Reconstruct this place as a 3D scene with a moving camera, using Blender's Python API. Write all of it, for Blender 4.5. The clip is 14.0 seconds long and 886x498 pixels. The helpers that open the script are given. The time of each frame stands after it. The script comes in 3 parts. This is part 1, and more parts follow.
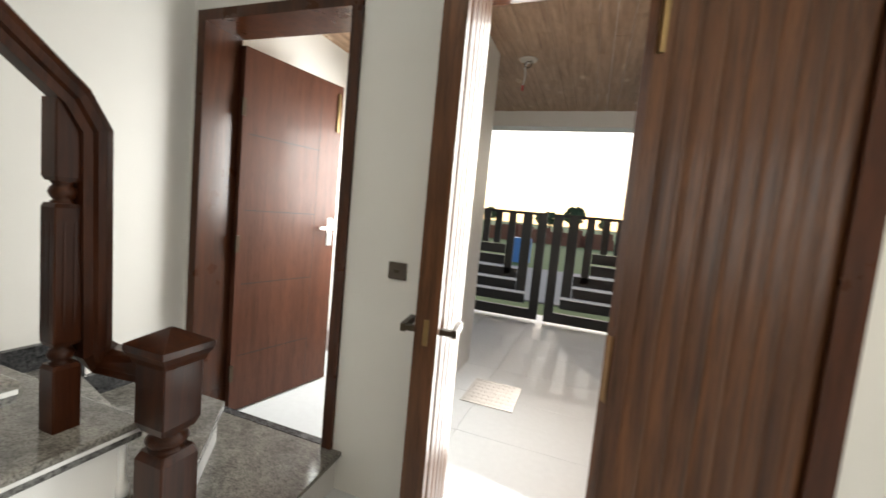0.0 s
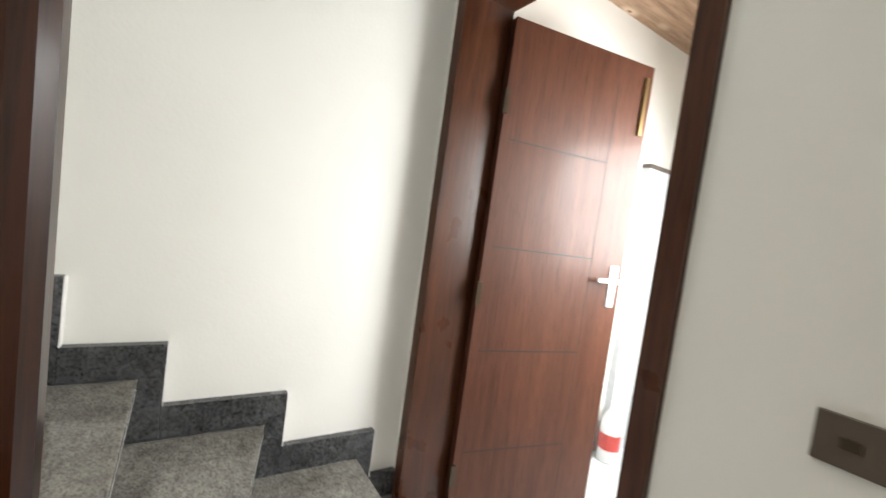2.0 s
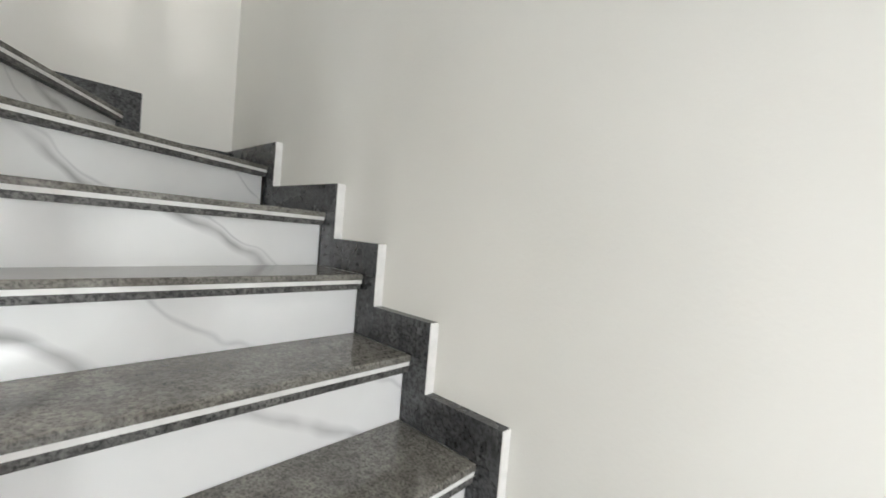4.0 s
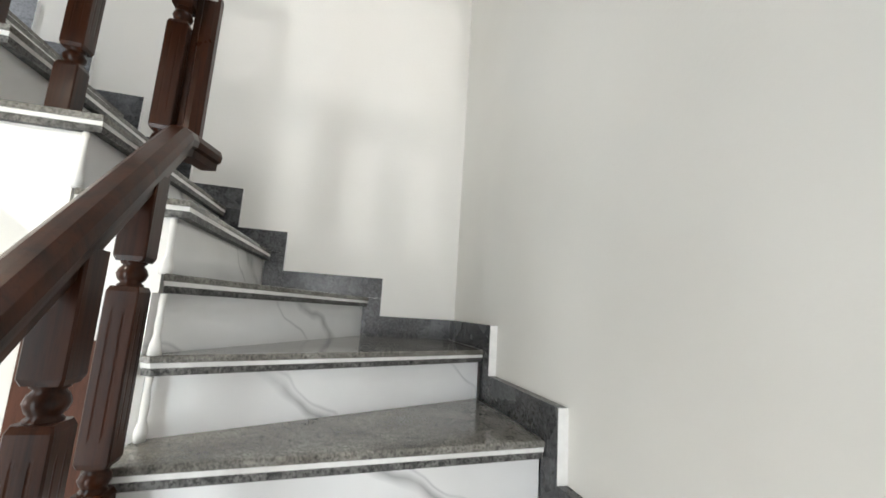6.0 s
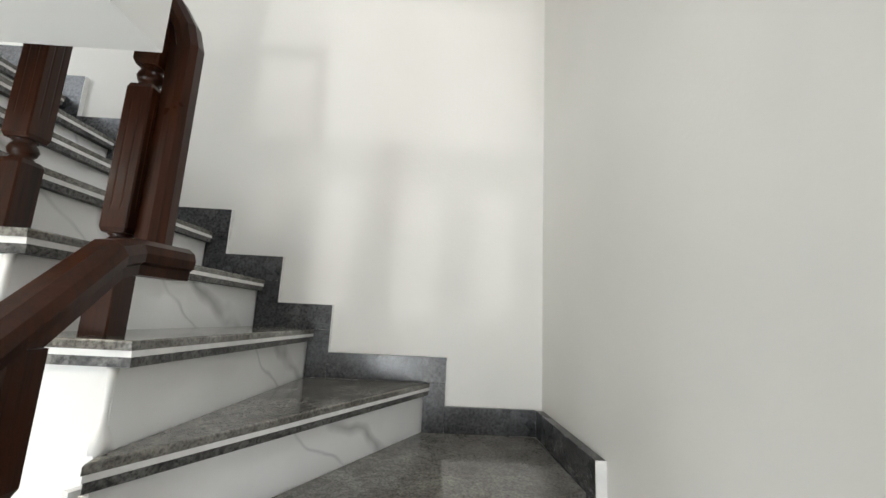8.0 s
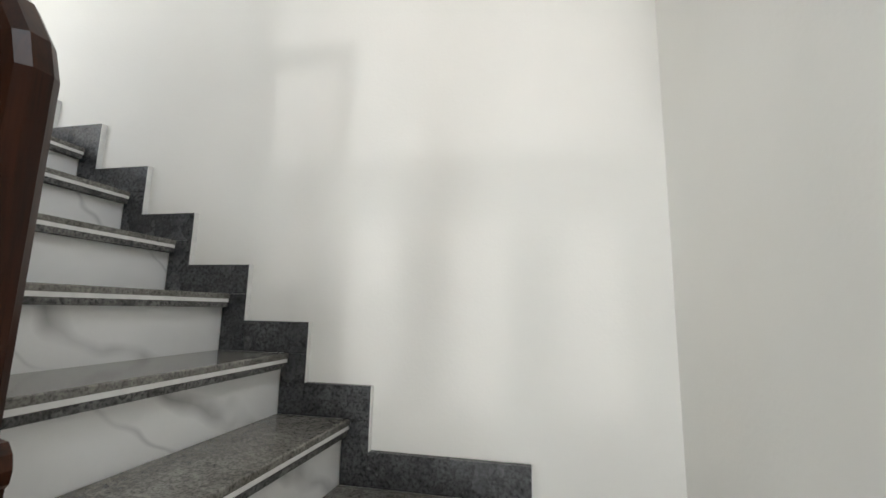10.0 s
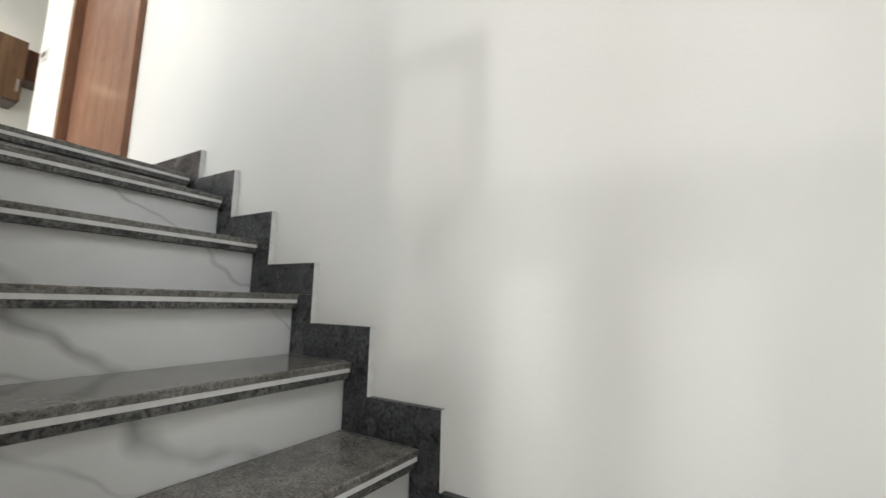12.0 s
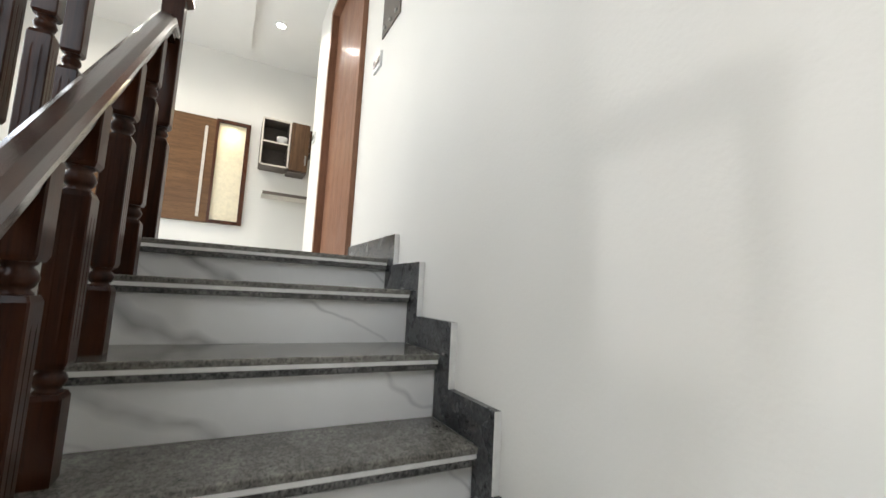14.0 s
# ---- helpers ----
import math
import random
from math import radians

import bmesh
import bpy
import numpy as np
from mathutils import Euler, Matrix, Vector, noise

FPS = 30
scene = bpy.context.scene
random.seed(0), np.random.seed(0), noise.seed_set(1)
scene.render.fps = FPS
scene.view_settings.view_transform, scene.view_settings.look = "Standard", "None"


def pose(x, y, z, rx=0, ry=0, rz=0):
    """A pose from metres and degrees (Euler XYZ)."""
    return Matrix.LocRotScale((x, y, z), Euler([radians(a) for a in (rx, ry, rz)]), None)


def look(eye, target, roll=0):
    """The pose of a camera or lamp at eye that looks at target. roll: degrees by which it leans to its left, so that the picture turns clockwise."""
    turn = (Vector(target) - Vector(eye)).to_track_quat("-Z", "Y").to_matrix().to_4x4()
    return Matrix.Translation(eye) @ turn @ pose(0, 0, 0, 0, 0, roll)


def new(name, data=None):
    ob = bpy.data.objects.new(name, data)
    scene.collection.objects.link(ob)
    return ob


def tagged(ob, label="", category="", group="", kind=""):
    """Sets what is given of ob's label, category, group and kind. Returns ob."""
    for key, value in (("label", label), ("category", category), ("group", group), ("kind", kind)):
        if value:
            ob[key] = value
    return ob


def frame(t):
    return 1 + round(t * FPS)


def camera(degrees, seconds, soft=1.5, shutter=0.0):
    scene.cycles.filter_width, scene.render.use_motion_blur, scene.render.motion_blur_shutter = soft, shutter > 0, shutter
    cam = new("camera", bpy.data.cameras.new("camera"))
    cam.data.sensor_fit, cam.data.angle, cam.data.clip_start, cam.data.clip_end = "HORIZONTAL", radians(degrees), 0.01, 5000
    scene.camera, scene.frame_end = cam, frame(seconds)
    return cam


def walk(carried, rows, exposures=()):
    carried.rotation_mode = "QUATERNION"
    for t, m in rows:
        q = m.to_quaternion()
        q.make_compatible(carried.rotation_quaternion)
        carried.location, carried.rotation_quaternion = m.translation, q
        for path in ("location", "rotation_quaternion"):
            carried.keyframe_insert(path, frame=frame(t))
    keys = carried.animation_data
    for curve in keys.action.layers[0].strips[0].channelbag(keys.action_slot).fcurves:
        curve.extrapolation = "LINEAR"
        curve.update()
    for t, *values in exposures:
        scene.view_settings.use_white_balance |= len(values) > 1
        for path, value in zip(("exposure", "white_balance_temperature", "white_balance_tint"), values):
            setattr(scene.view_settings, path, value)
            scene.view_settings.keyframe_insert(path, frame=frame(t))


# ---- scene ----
cam = camera(95.3, 14.0, shutter=0.25)
PATH = [
    (0, (2.076, 1.367, 1.382), (1.397, 3.241, 1.211), 5.4),
    (0.5, (1.964, 1.605, 1.381), (0.795, 3.222, 1.248), 7.0),
    (1, (1.815, 1.783, 1.354), (0.445, 3.222, 1.13), 7.7),
    (1.5, (1.612, 1.988, 1.357), (0.107, 3.291, 1.162), 8.5),
    (2, (1.429, 2.13, 1.346), (-0.245, 3.221, 1.239), 7.9),
    (2.5, (1.221, 2.279, 1.355), (-0.748, 2.623, 1.311), 5.4),
    (3, (1.063, 2.363, 1.371), (-0.918, 2.119, 1.253), 7.0),
    (3.5, (0.872, 2.391, 1.403), (-0.883, 1.437, 1.307), 5.9),
    (4, (0.78, 2.373, 1.513), (-0.683, 1.012, 1.445), 4.9),
    (4.2, (0.763, 2.346, 1.53), (-0.614, 0.896, 1.504), 6.1),
    (6.5, (0.582, 2.063, 1.967), (0.219, 0.126, 2.304), 2.5),
    (7, (0.551, 1.96, 2.001), (0.244, 0.002, 2.268), 2.6),
    (7.5, (0.481, 1.842, 2.114), (0.327, -0.125, 2.443), 2.1),
    (8, (0.473, 1.747, 2.209), (0.412, -0.221, 2.555), 2.9),
    (8.2, (0.477, 1.7, 2.21), (0.453, -0.269, 2.557), 3.0),
    (10.3, (0.393, 1.186, 2.514), (0.922, -0.725, 2.777), 2.0),
    (10.5, (0.418, 1.136, 2.515), (1.025, -0.758, 2.732), 2.3),
    (11, (0.503, 1.058, 2.603), (1.12, -0.829, 2.843), 1.9),
    (11.5, (0.547, 1.01, 2.712), (1.292, -0.827, 2.978), 1.8),
    (12, (0.567, 0.918, 2.713), (1.579, -0.787, 2.977), 1.4),
    (12.5, (0.569, 0.799, 2.839), (1.95, -0.629, 3.066), 1.5),
    (13, (0.595, 0.746, 2.902), (2.164, -0.47, 3.148), 2.0),
    (13.5, (0.697, 0.663, 2.98), (2.401, -0.36, 3.205), 3.1),
    (14, (0.762, 0.606, 3.116), (2.522, -0.319, 3.331), 3.0),
]
EXPOSURES = [(0.0, 1.15, 7000, 10), (1.0, 1.4, 7300, 10), (2.0, 1.45, 6800, 10), (2.5, 1.45, 6600, 10), (3.0, 1.42, 6600, 10), (4.2, 1.32, 6600, 10), (6.5, 1.58, 6500, 10), (8.2, 1.53, 6500, 10), (10.5, 1.48, 6500, 10), (14.0, 1.46, 6500, 10)]
walk(cam, [(t, look(e, g, r)) for t, e, g, r in PATH], EXPOSURES)

# ---- world, sun, large lights ----
world = bpy.data.worlds.new("world")
scene.world = world
world.use_nodes = True
wn = world.node_tree.nodes
sky = wn.new("ShaderNodeTexSky")
sky.sky_type, sky.sun_disc = "NISHITA", False
sky.sun_elevation, sky.sun_rotation = radians(32), radians(0)
sky.air_density, sky.dust_density = 1.0, 1.5
world.node_tree.links.new(sky.outputs[0], wn["Background"].inputs[0])
wn["Background"].inputs[1].default_value = 0.09


def lamp(name, kind, m, power, colour=(1, 1, 1), size=(1, 1), angle=0.0):
    d = bpy.data.lights.new(name, kind)
    d.energy, d.color = power, colour
    if kind == "AREA":
        d.shape, d.size, d.size_y = "RECTANGLE", size[0], size[1]
    if kind == "SUN":
        d.angle = angle
    if kind == "SPOT":
        d.spot_size, d.spot_blend, d.shadow_soft_size = radians(160), 1.0, 0.06
    ob = new(name, d)
    ob.matrix_world = m
    return ob


lamp("sun", "SUN", look((0, 10, 10 * math.tan(radians(32))), (0, 0, 0)), 0.125, (1, 0.98, 0.96), angle=radians(1.3))
# daylight that enters by the upper window and the open front door, and added fill lamps
lamp("window_daylight", "AREA", look((0.7, 3.34, 4.9), (0.7, 0.0, 3.4)), 0.5, (0.90, 0.96, 1.0), (1.2, 1.6))
# fill lamp added in an assumed upper hall window, out of view
lamp("upper_hall_daylight", "AREA", look((4.2, 3.16, 4.7), (2.4, 0.0, 3.9)), 18, (0.92, 0.97, 1.0), (2.4, 1.5))
lamp("doorway_daylight", "AREA", look((2.2, 3.26, 1.2), (1.6, 0.0, 1.0)), 40, (0.90, 0.97, 1.0), (1.2, 2.2))
# added lamp at an unseen window, brightens the side room and lower risers
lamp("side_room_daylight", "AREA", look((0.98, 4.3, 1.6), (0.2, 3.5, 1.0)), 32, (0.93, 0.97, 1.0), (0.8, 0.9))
# fill added from the far end of the hall, brightens the stair wall
lamp("hall_window_daylight", "AREA", look((6.15, 1.4, 1.65), (0.0, 1.6, 1.2)), 17, (0.97, 0.98, 1.0), (2.1, 1.5))
# lamp added high in the side wall to brighten the upper risers
lamp("stair_window_daylight", "AREA", look((-0.16, 1.9, 4.75), (2.2, 1.0, 3.0)), 12, (0.94, 0.97, 1.0), (1.2, 1.4))

# ---- materials ----


def nodes_of(name):
    m = bpy.data.materials.new(name)
    m.use_nodes = True
    return m, m.node_tree.nodes, m.node_tree.links


def ramp(n, l, src, stops):
    r = n.new("ShaderNodeValToRGB")
    while len(r.color_ramp.elements) < len(stops):
        r.color_ramp.elements.new(0.5)
    for e, (p, c) in zip(r.color_ramp.elements, stops):
        e.position, e.color = p, (*c, 1)
    l.new(src, r.inputs[0])
    return r.outputs[0]


def coords(n, l, scale=(1, 1, 1), rot=(0, 0, 0), rand=0.0):
    g = n.new("ShaderNodeNewGeometry")
    mp = n.new("ShaderNodeMapping")
    mp.inputs["Scale"].default_value, mp.inputs["Rotation"].default_value = scale, rot
    if rand:
        o = n.new("ShaderNodeObjectInfo")
        k = n.new("ShaderNodeVectorMath")
        k.operation = "SCALE"
        k.inputs[0].default_value = (rand, rand * 1.7, rand * 0.6)
        l.new(o.outputs["Random"], k.inputs["Scale"])
        a = n.new("ShaderNodeVectorMath")
        l.new(g.outputs["Position"], a.inputs[0])
        l.new(k.outputs[0], a.inputs[1])
        l.new(a.outputs[0], mp.inputs[0])
    else:
        l.new(g.outputs["Position"], mp.inputs[0])
    return mp.outputs[0]


def noise_tex(n, l, vec, scale, detail=4.0, rough=0.55, dist=0.0):
    t = n.new("ShaderNodeTexNoise")
    t.inputs["Scale"].default_value, t.inputs["Detail"].default_value = scale, detail
    t.inputs["Roughness"].default_value, t.inputs["Distortion"].default_value = rough, dist
    l.new(vec, t.inputs["Vector"])
    return t.outputs["Fac"]


def bump(n, l, height, strength, dist, bsdf):
    b = n.new("ShaderNodeBump")
    b.inputs["Strength"].default_value, b.inputs["Distance"].default_value = strength, dist
    l.new(height, b.inputs["Height"])
    l.new(b.outputs[0], bsdf.inputs["Normal"])


def mixed(n, l, fac, a, b, mode="MIX"):
    m = n.new("ShaderNodeMix")
    m.data_type, m.blend_type = "RGBA", mode
    for v, s in ((fac, m.inputs[0]), (a, m.inputs[6]), (b, m.inputs[7])):
        if hasattr(v, "is_linked"):
            l.new(v, s)
        else:
            s.default_value = v if isinstance(v, float) else (*v, 1)
    return m.outputs[2]


def paint(name, colour, rough=0.45, vary=0.05):
    m, n, l = nodes_of(name)
    b = n["Principled BSDF"]
    v = coords(n, l)
    big = noise_tex(n, l, v, 1.3, 3)
    dark = tuple(c * (1 - vary) for c in colour)
    l.new(ramp(n, l, big, [(0.35, dark), (0.7, colour)]), b.inputs["Base Color"])
    b.inputs["Roughness"].default_value = rough
    fine = noise_tex(n, l, v, 90, 3)
    wav = noise_tex(n, l, v, 5, 2)
    add = n.new("ShaderNodeMath")
    add.operation = "MULTIPLY_ADD"
    l.new(wav, add.inputs[0])
    add.inputs[1].default_value = 2.5
    l.new(fine, add.inputs[2])
    bump(n, l, add.outputs[0], 0.12, 0.004, b)
    return m


def wood(name, dark, light, rough=0.3, axis="z", coat=0.4, grain=1.0, spec=0.24):
    m, n, l = nodes_of(name)
    b = n["Principled BSDF"]
    sc = {"z": (14, 14, 0.9), "x": (0.9, 14, 14), "y": (14, 0.9, 14)}[axis]
    v = coords(n, l, sc, rand=7.0)
    g = noise_tex(n, l, v, 1.6 * grain, 6, 0.62, 0.6)
    base = ramp(n, l, g, [(0.3, dark), (0.5, tuple((a + c) / 2 for a, c in zip(dark, light))), (0.72, light)])
    v2 = coords(n, l, tuple(s * 5 for s in sc), rand=3.0)
    pores = noise_tex(n, l, v2, 2.0, 3, 0.7)
    pc = ramp(n, l, pores, [(0.32, (0.55, 0.55, 0.55)), (0.5, (1, 1, 1))])
    l.new(mixed(n, l, 0.8, base, pc, "MULTIPLY"), b.inputs["Base Color"])
    v3 = coords(n, l)
    r = noise_tex(n, l, v3, 6, 4)
    mr = n.new("ShaderNodeMapRange")
    mr.inputs[3].default_value, mr.inputs[4].default_value = rough * 0.75, rough * 1.35
    l.new(r, mr.inputs[0])
    l.new(mr.outputs[0], b.inputs["Roughness"])
    b.inputs["Coat Weight"].default_value, b.inputs["Coat Roughness"].default_value = coat * 0.4, 0.15
    b.inputs["Specular IOR Level"].default_value = spec
    bump(n, l, pores, 0.15, 0.001, b)
    return m


def knotty(m):
    """Adds pale oval knots with a brown heart to a plank material."""
    n, l = m.node_tree.nodes, m.node_tree.links
    b = n["Principled BSDF"]
    src = b.inputs["Base Color"].links[0].from_socket
    vor = n.new("ShaderNodeTexVoronoi")
    vor.inputs["Scale"].default_value = 1.0
    l.new(coords(n, l, (4.0, 2.0, 0.1), rand=9.0), vor.inputs["Vector"])
    pale = ramp(n, l, vor.outputs["Distance"], [(0.07, (1, 1, 1)), (0.17, (0, 0, 0))])
    heart = ramp(n, l, vor.outputs["Distance"], [(0.02, (1, 1, 1)), (0.045, (0, 0, 0))])
    c = mixed(n, l, pale, src, (0.62, 0.46, 0.33))
    l.new(mixed(n, l, heart, c, (0.16, 0.07, 0.035)), b.inputs["Base Color"])
    return m


def granite(name, dark, light, speck, rough=0.28, scale=1.0):
    """Fine grained stone: cloudy ground, dark and pale crystals of a few millimetres."""
    m, n, l = nodes_of(name)
    b = n["Principled BSDF"]
    v = coords(n, l)
    big = noise_tex(n, l, v, 7 * scale, 5, 0.6, 0.5)
    base = ramp(n, l, big, [(0.32, dark), (0.68, light)])
    s1 = noise_tex(n, l, v, 150 * scale, 3, 0.6)
    c1 = ramp(n, l, s1, [(0.36, (1 - speck,) * 3), (0.52, (1, 1, 1)), (0.7, (1 + speck * 0.5,) * 3)])
    s2 = noise_tex(n, l, v, 48 * scale, 4, 0.65)
    c2 = ramp(n, l, s2, [(0.36, (1 - speck * 0.7,) * 3), (0.55, (1, 1, 1))])
    c = mixed(n, l, 1.0, base, c1, "MULTIPLY")
    c = mixed(n, l, 1.0, c, c2, "MULTIPLY")
    l.new(c, b.inputs["Base Color"])
    mr = n.new("ShaderNodeMapRange")
    mr.inputs[3].default_value, mr.inputs[4].default_value = rough * 0.6, rough * 1.5
    l.new(noise_tex(n, l, v, 5, 4), mr.inputs[0])
    l.new(mr.outputs[0], b.inputs["Roughness"])
    bump(n, l, s2, 0.06, 0.0008, b)
    return m


def math_node(n, l, op, *args):
    m = n.new("ShaderNodeMath")
    m.operation = op
    for i, v in enumerate(args):
        if hasattr(v, "is_linked"):
            l.new(v, m.inputs[i])
        else:
            m.inputs[i].default_value = v
    return m.outputs[0]


def marble(name):
    """White polished marble with a slanting, wavering grey vein and a finer branch."""
    m, n, l = nodes_of(name)
    b = n["Principled BSDF"]
    v = coords(n, l)
    d = n.new("ShaderNodeVectorMath")
    d.operation = "DOT_PRODUCT"
    d.inputs[1].default_value = (-0.55, -0.55, 1.0)
    l.new(v, d.inputs[0])
    o = n.new("ShaderNodeObjectInfo")
    wob = noise_tex(n, l, v, 4, 2, 0.5)
    fade = noise_tex(n, l, coords(n, l, rand=5.0), 4, 3)
    col = None
    for period, width, shift, grey in ((0.62, 0.030, 0.0, 0.40), (0.47, 0.010, 0.21, 0.58)):
        p = math_node(n, l, "MULTIPLY_ADD", wob, 0.22, d.outputs["Value"])
        p = math_node(n, l, "MULTIPLY_ADD", o.outputs["Random"], 0.22, p)
        p = math_node(n, l, "DIVIDE", math_node(n, l, "ADD", p, shift), period)
        p = math_node(n, l, "FRACT", p)
        p = math_node(n, l, "ABSOLUTE", math_node(n, l, "SUBTRACT", p, 0.5))
        p = math_node(n, l, "SUBTRACT", 1.0, math_node(n, l, "MINIMUM", math_node(n, l, "DIVIDE", p, width / period), 1.0))
        k = math_node(n, l, "MULTIPLY", p, math_node(n, l, "MINIMUM", math_node(n, l, "MAXIMUM", math_node(n, l, "MULTIPLY_ADD", fade, 3.2, -0.9), 0.0), 1.0))
        col = mixed(n, l, k, (0.84, 0.84, 0.835) if col is None else col, (grey, grey, grey * 1.01))
    cl = ramp(n, l, noise_tex(n, l, v, 3, 4), [(0.35, (0.93, 0.93, 0.93)), (0.65, (1, 1, 1))])
    l.new(mixed(n, l, 1.0, col, cl, "MULTIPLY"), b.inputs["Base Color"])
    b.inputs["Roughness"].default_value = 0.10
    return m


def plain(name, colour, rough=0.4, metal=0.0, vary=0.12):
    m, n, l = nodes_of(name)
    b = n["Principled BSDF"]
    f = noise_tex(n, l, coords(n, l), 25, 4)
    l.new(ramp(n, l, f, [(0.35, tuple(c * (1 - vary) for c in colour)), (0.65, colour)]), b.inputs["Base Color"])
    b.inputs["Roughness"].default_value, b.inputs["Metallic"].default_value = rough, metal
    return m


def glow(name, colour, power):
    m, n, l = nodes_of(name)
    b = n["Principled BSDF"]
    b.inputs["Base Color"].default_value = (*colour, 1)
    b.inputs["Emission Color"].default_value = (*colour, 1)
    b.inputs["Emission Strength"].default_value = power
    return m


def glass(name):
    m, n, l = nodes_of(name)
    b = n["Principled BSDF"]
    b.inputs["Transmission Weight"].default_value = 1.0
    b.inputs["Roughness"].default_value, b.inputs["IOR"].default_value = 0.0, 1.45
    return m


M_WALL = paint("cream_wall_paint", (0.80, 0.787, 0.745), 0.5)
M_CEIL = paint("white_ceiling_paint", (0.84, 0.83, 0.80), 0.6)
M_STAIRPAINT = paint("white_stair_paint", (0.80, 0.79, 0.765), 0.4)
M_GRANITE = granite("grey_granite", (0.138, 0.130, 0.114), (0.255, 0.242, 0.217), 0.5, 0.11)
M_EDGE = granite("rough_granite_edge", (0.06, 0.06, 0.057), (0.19, 0.185, 0.175), 0.9, 0.5, 0.8)
M_SKIRT = granite("dark_granite", (0.042, 0.043, 0.046), (0.095, 0.097, 0.10), 0.7, 0.25, 0.6)
M_STRIP = plain("white_inlay", (0.80, 0.79, 0.77), 0.35)
M_MARBLE = marble("white_veined_marble")
M_RAIL = wood("dark_walnut_rail", (0.011, 0.0031, 0.0012), (0.054, 0.0150, 0.0052), 0.30, "z", 0.3, spec=0.15)
# same wood as M_RAIL, made lighter and glossier where the upper rail catches light
M_RAIL_LIT = wood("walnut_rail_lit", (0.016, 0.0048, 0.0019), (0.066, 0.0195, 0.0072), 0.17, "z", 1.0, spec=0.5)
M_DOOR = wood("brown_door_veneer", (0.062, 0.021, 0.011), (0.100, 0.036, 0.020), 0.44, "z", 0.2, 0.7)
M_FRAME = wood("dark_brown_frame", (0.030, 0.0085, 0.0034), (0.088, 0.028, 0.011), 0.28, "z", 0.45)
M_MAIN = wood("dark_carved_door_wood", (0.034, 0.013, 0.0055), (0.135, 0.056, 0.024), 0.40, "z", 0.2, spec=0.2)
M_PANEL = wood("warm_brown_laminate", (0.105, 0.052, 0.022), (0.185, 0.098, 0.044), 0.4, "y", 0.1)
M_UPDOOR = wood("reddish_brown_veneer", (0.19, 0.090, 0.052), (0.27, 0.135, 0.082), 0.55, "z", 0.15, 0.6)
M_PLANK = knotty(wood("pine_ceiling_plank", (0.25, 0.145, 0.09), (0.52, 0.35, 0.235), 0.45, "y", 0.1))
M_TILE = plain("white_floor_tile", (0.66, 0.69, 0.71), 0.42, 0.0, 0.04)
M_BLACK = plain("black_gate_paint", (0.012, 0.012, 0.013), 0.45)
M_BRASS = plain("aged_brass", (0.26, 0.18, 0.085), 0.42, 1.0)
M_STEEL = plain("brushed_steel", (0.55, 0.55, 0.54), 0.3, 1.0)
M_IRON = plain("dark_bronze", (0.09, 0.07, 0.05), 0.35, 1.0)
M_SWITCH = plain("brown_switch_plate", (0.10, 0.075, 0.055), 0.35)
# near-black colour that stands for the shade in grooves and gaps
M_GAP = plain("recess_shade", (0.012, 0.01, 0.009), 0.7)
M_CABD = plain("grey_cabinet_laminate", (0.105, 0.085, 0.07), 0.5)
M_WALNUT = wood("walnut_laminate", (0.07, 0.036, 0.018), (0.15, 0.085, 0.045), 0.4, "z", 0.1)
M_CABE = plain("pale_edge_band", (0.62, 0.57, 0.50), 0.5)
M_GRASS = plain("field_grass", (0.13, 0.19, 0.05), 0.9, 0.0, 0.4)
M_ROAD = plain("grey_road", (0.30, 0.29, 0.27), 0.9, 0.0, 0.2)
M_BRICKRED = plain("red_brick", (0.33, 0.13, 0.08), 0.85, 0.0, 0.3)
M_BLUE = plain("blue_sheet", (0.10, 0.28, 0.62), 0.5)
M_LEAF = plain("tree_leaf", (0.12, 0.17, 0.09), 0.8, 0.0, 0.4)
M_BARK = plain("tree_bark", (0.12, 0.09, 0.06), 0.9, 0.0, 0.3)
M_LAMP = glow("downlight_diffuser", (1.0, 0.96, 0.88), 6.0)
M_NICHE = plain("cream_niche_panel", (0.78, 0.70, 0.52), 0.35)
M_GLASS = glass("clear_glass")
M_PALE = plain("pale_grey_laminate", (0.55, 0.57, 0.59), 0.4)
M_RED = plain("red_label", (0.5, 0.06, 0.05), 0.5)
M_WHITE = plain("white_plastic", (0.75, 0.75, 0.74), 0.4)

# ---- mesh helpers ----


def quad_box(bm, x0, x1, y0, y1, z0, z1, m=None):
    vs = [bm.verts.new(p) for p in ((x0, y0, z0), (x1, y0, z0), (x1, y1, z0), (x0, y1, z0), (x0, y0, z1), (x1, y0, z1), (x1, y1, z1), (x0, y1, z1))]
    for f in ((0, 3, 2, 1), (4, 5, 6, 7), (0, 1, 5, 4), (1, 2, 6, 5), (2, 3, 7, 6), (3, 0, 4, 7)):
        bm.faces.new([vs[i] for i in f])
    if m:
        bmesh.ops.transform(bm, matrix=m, verts=vs)
    return vs


def prism(bm, pts, z0, z1):
    """An upright prism over a polygon in plan; z0 and z1 are numbers or functions of x, y."""
    f0 = z0 if callable(z0) else (lambda x, y: z0)
    f1 = z1 if callable(z1) else (lambda x, y: z1)
    if sum(a[0] * b[1] - b[0] * a[1] for a, b in zip(pts, pts[1:] + pts[:1])) < 0:
        pts = pts[::-1]
    lo = [bm.verts.new((x, y, f0(x, y))) for x, y in pts]
    hi = [bm.verts.new((x, y, f1(x, y))) for x, y in pts]
    bm.faces.new(lo[::-1])
    bm.faces.new(hi)
    for i in range(len(pts)):
        j = (i + 1) % len(pts)
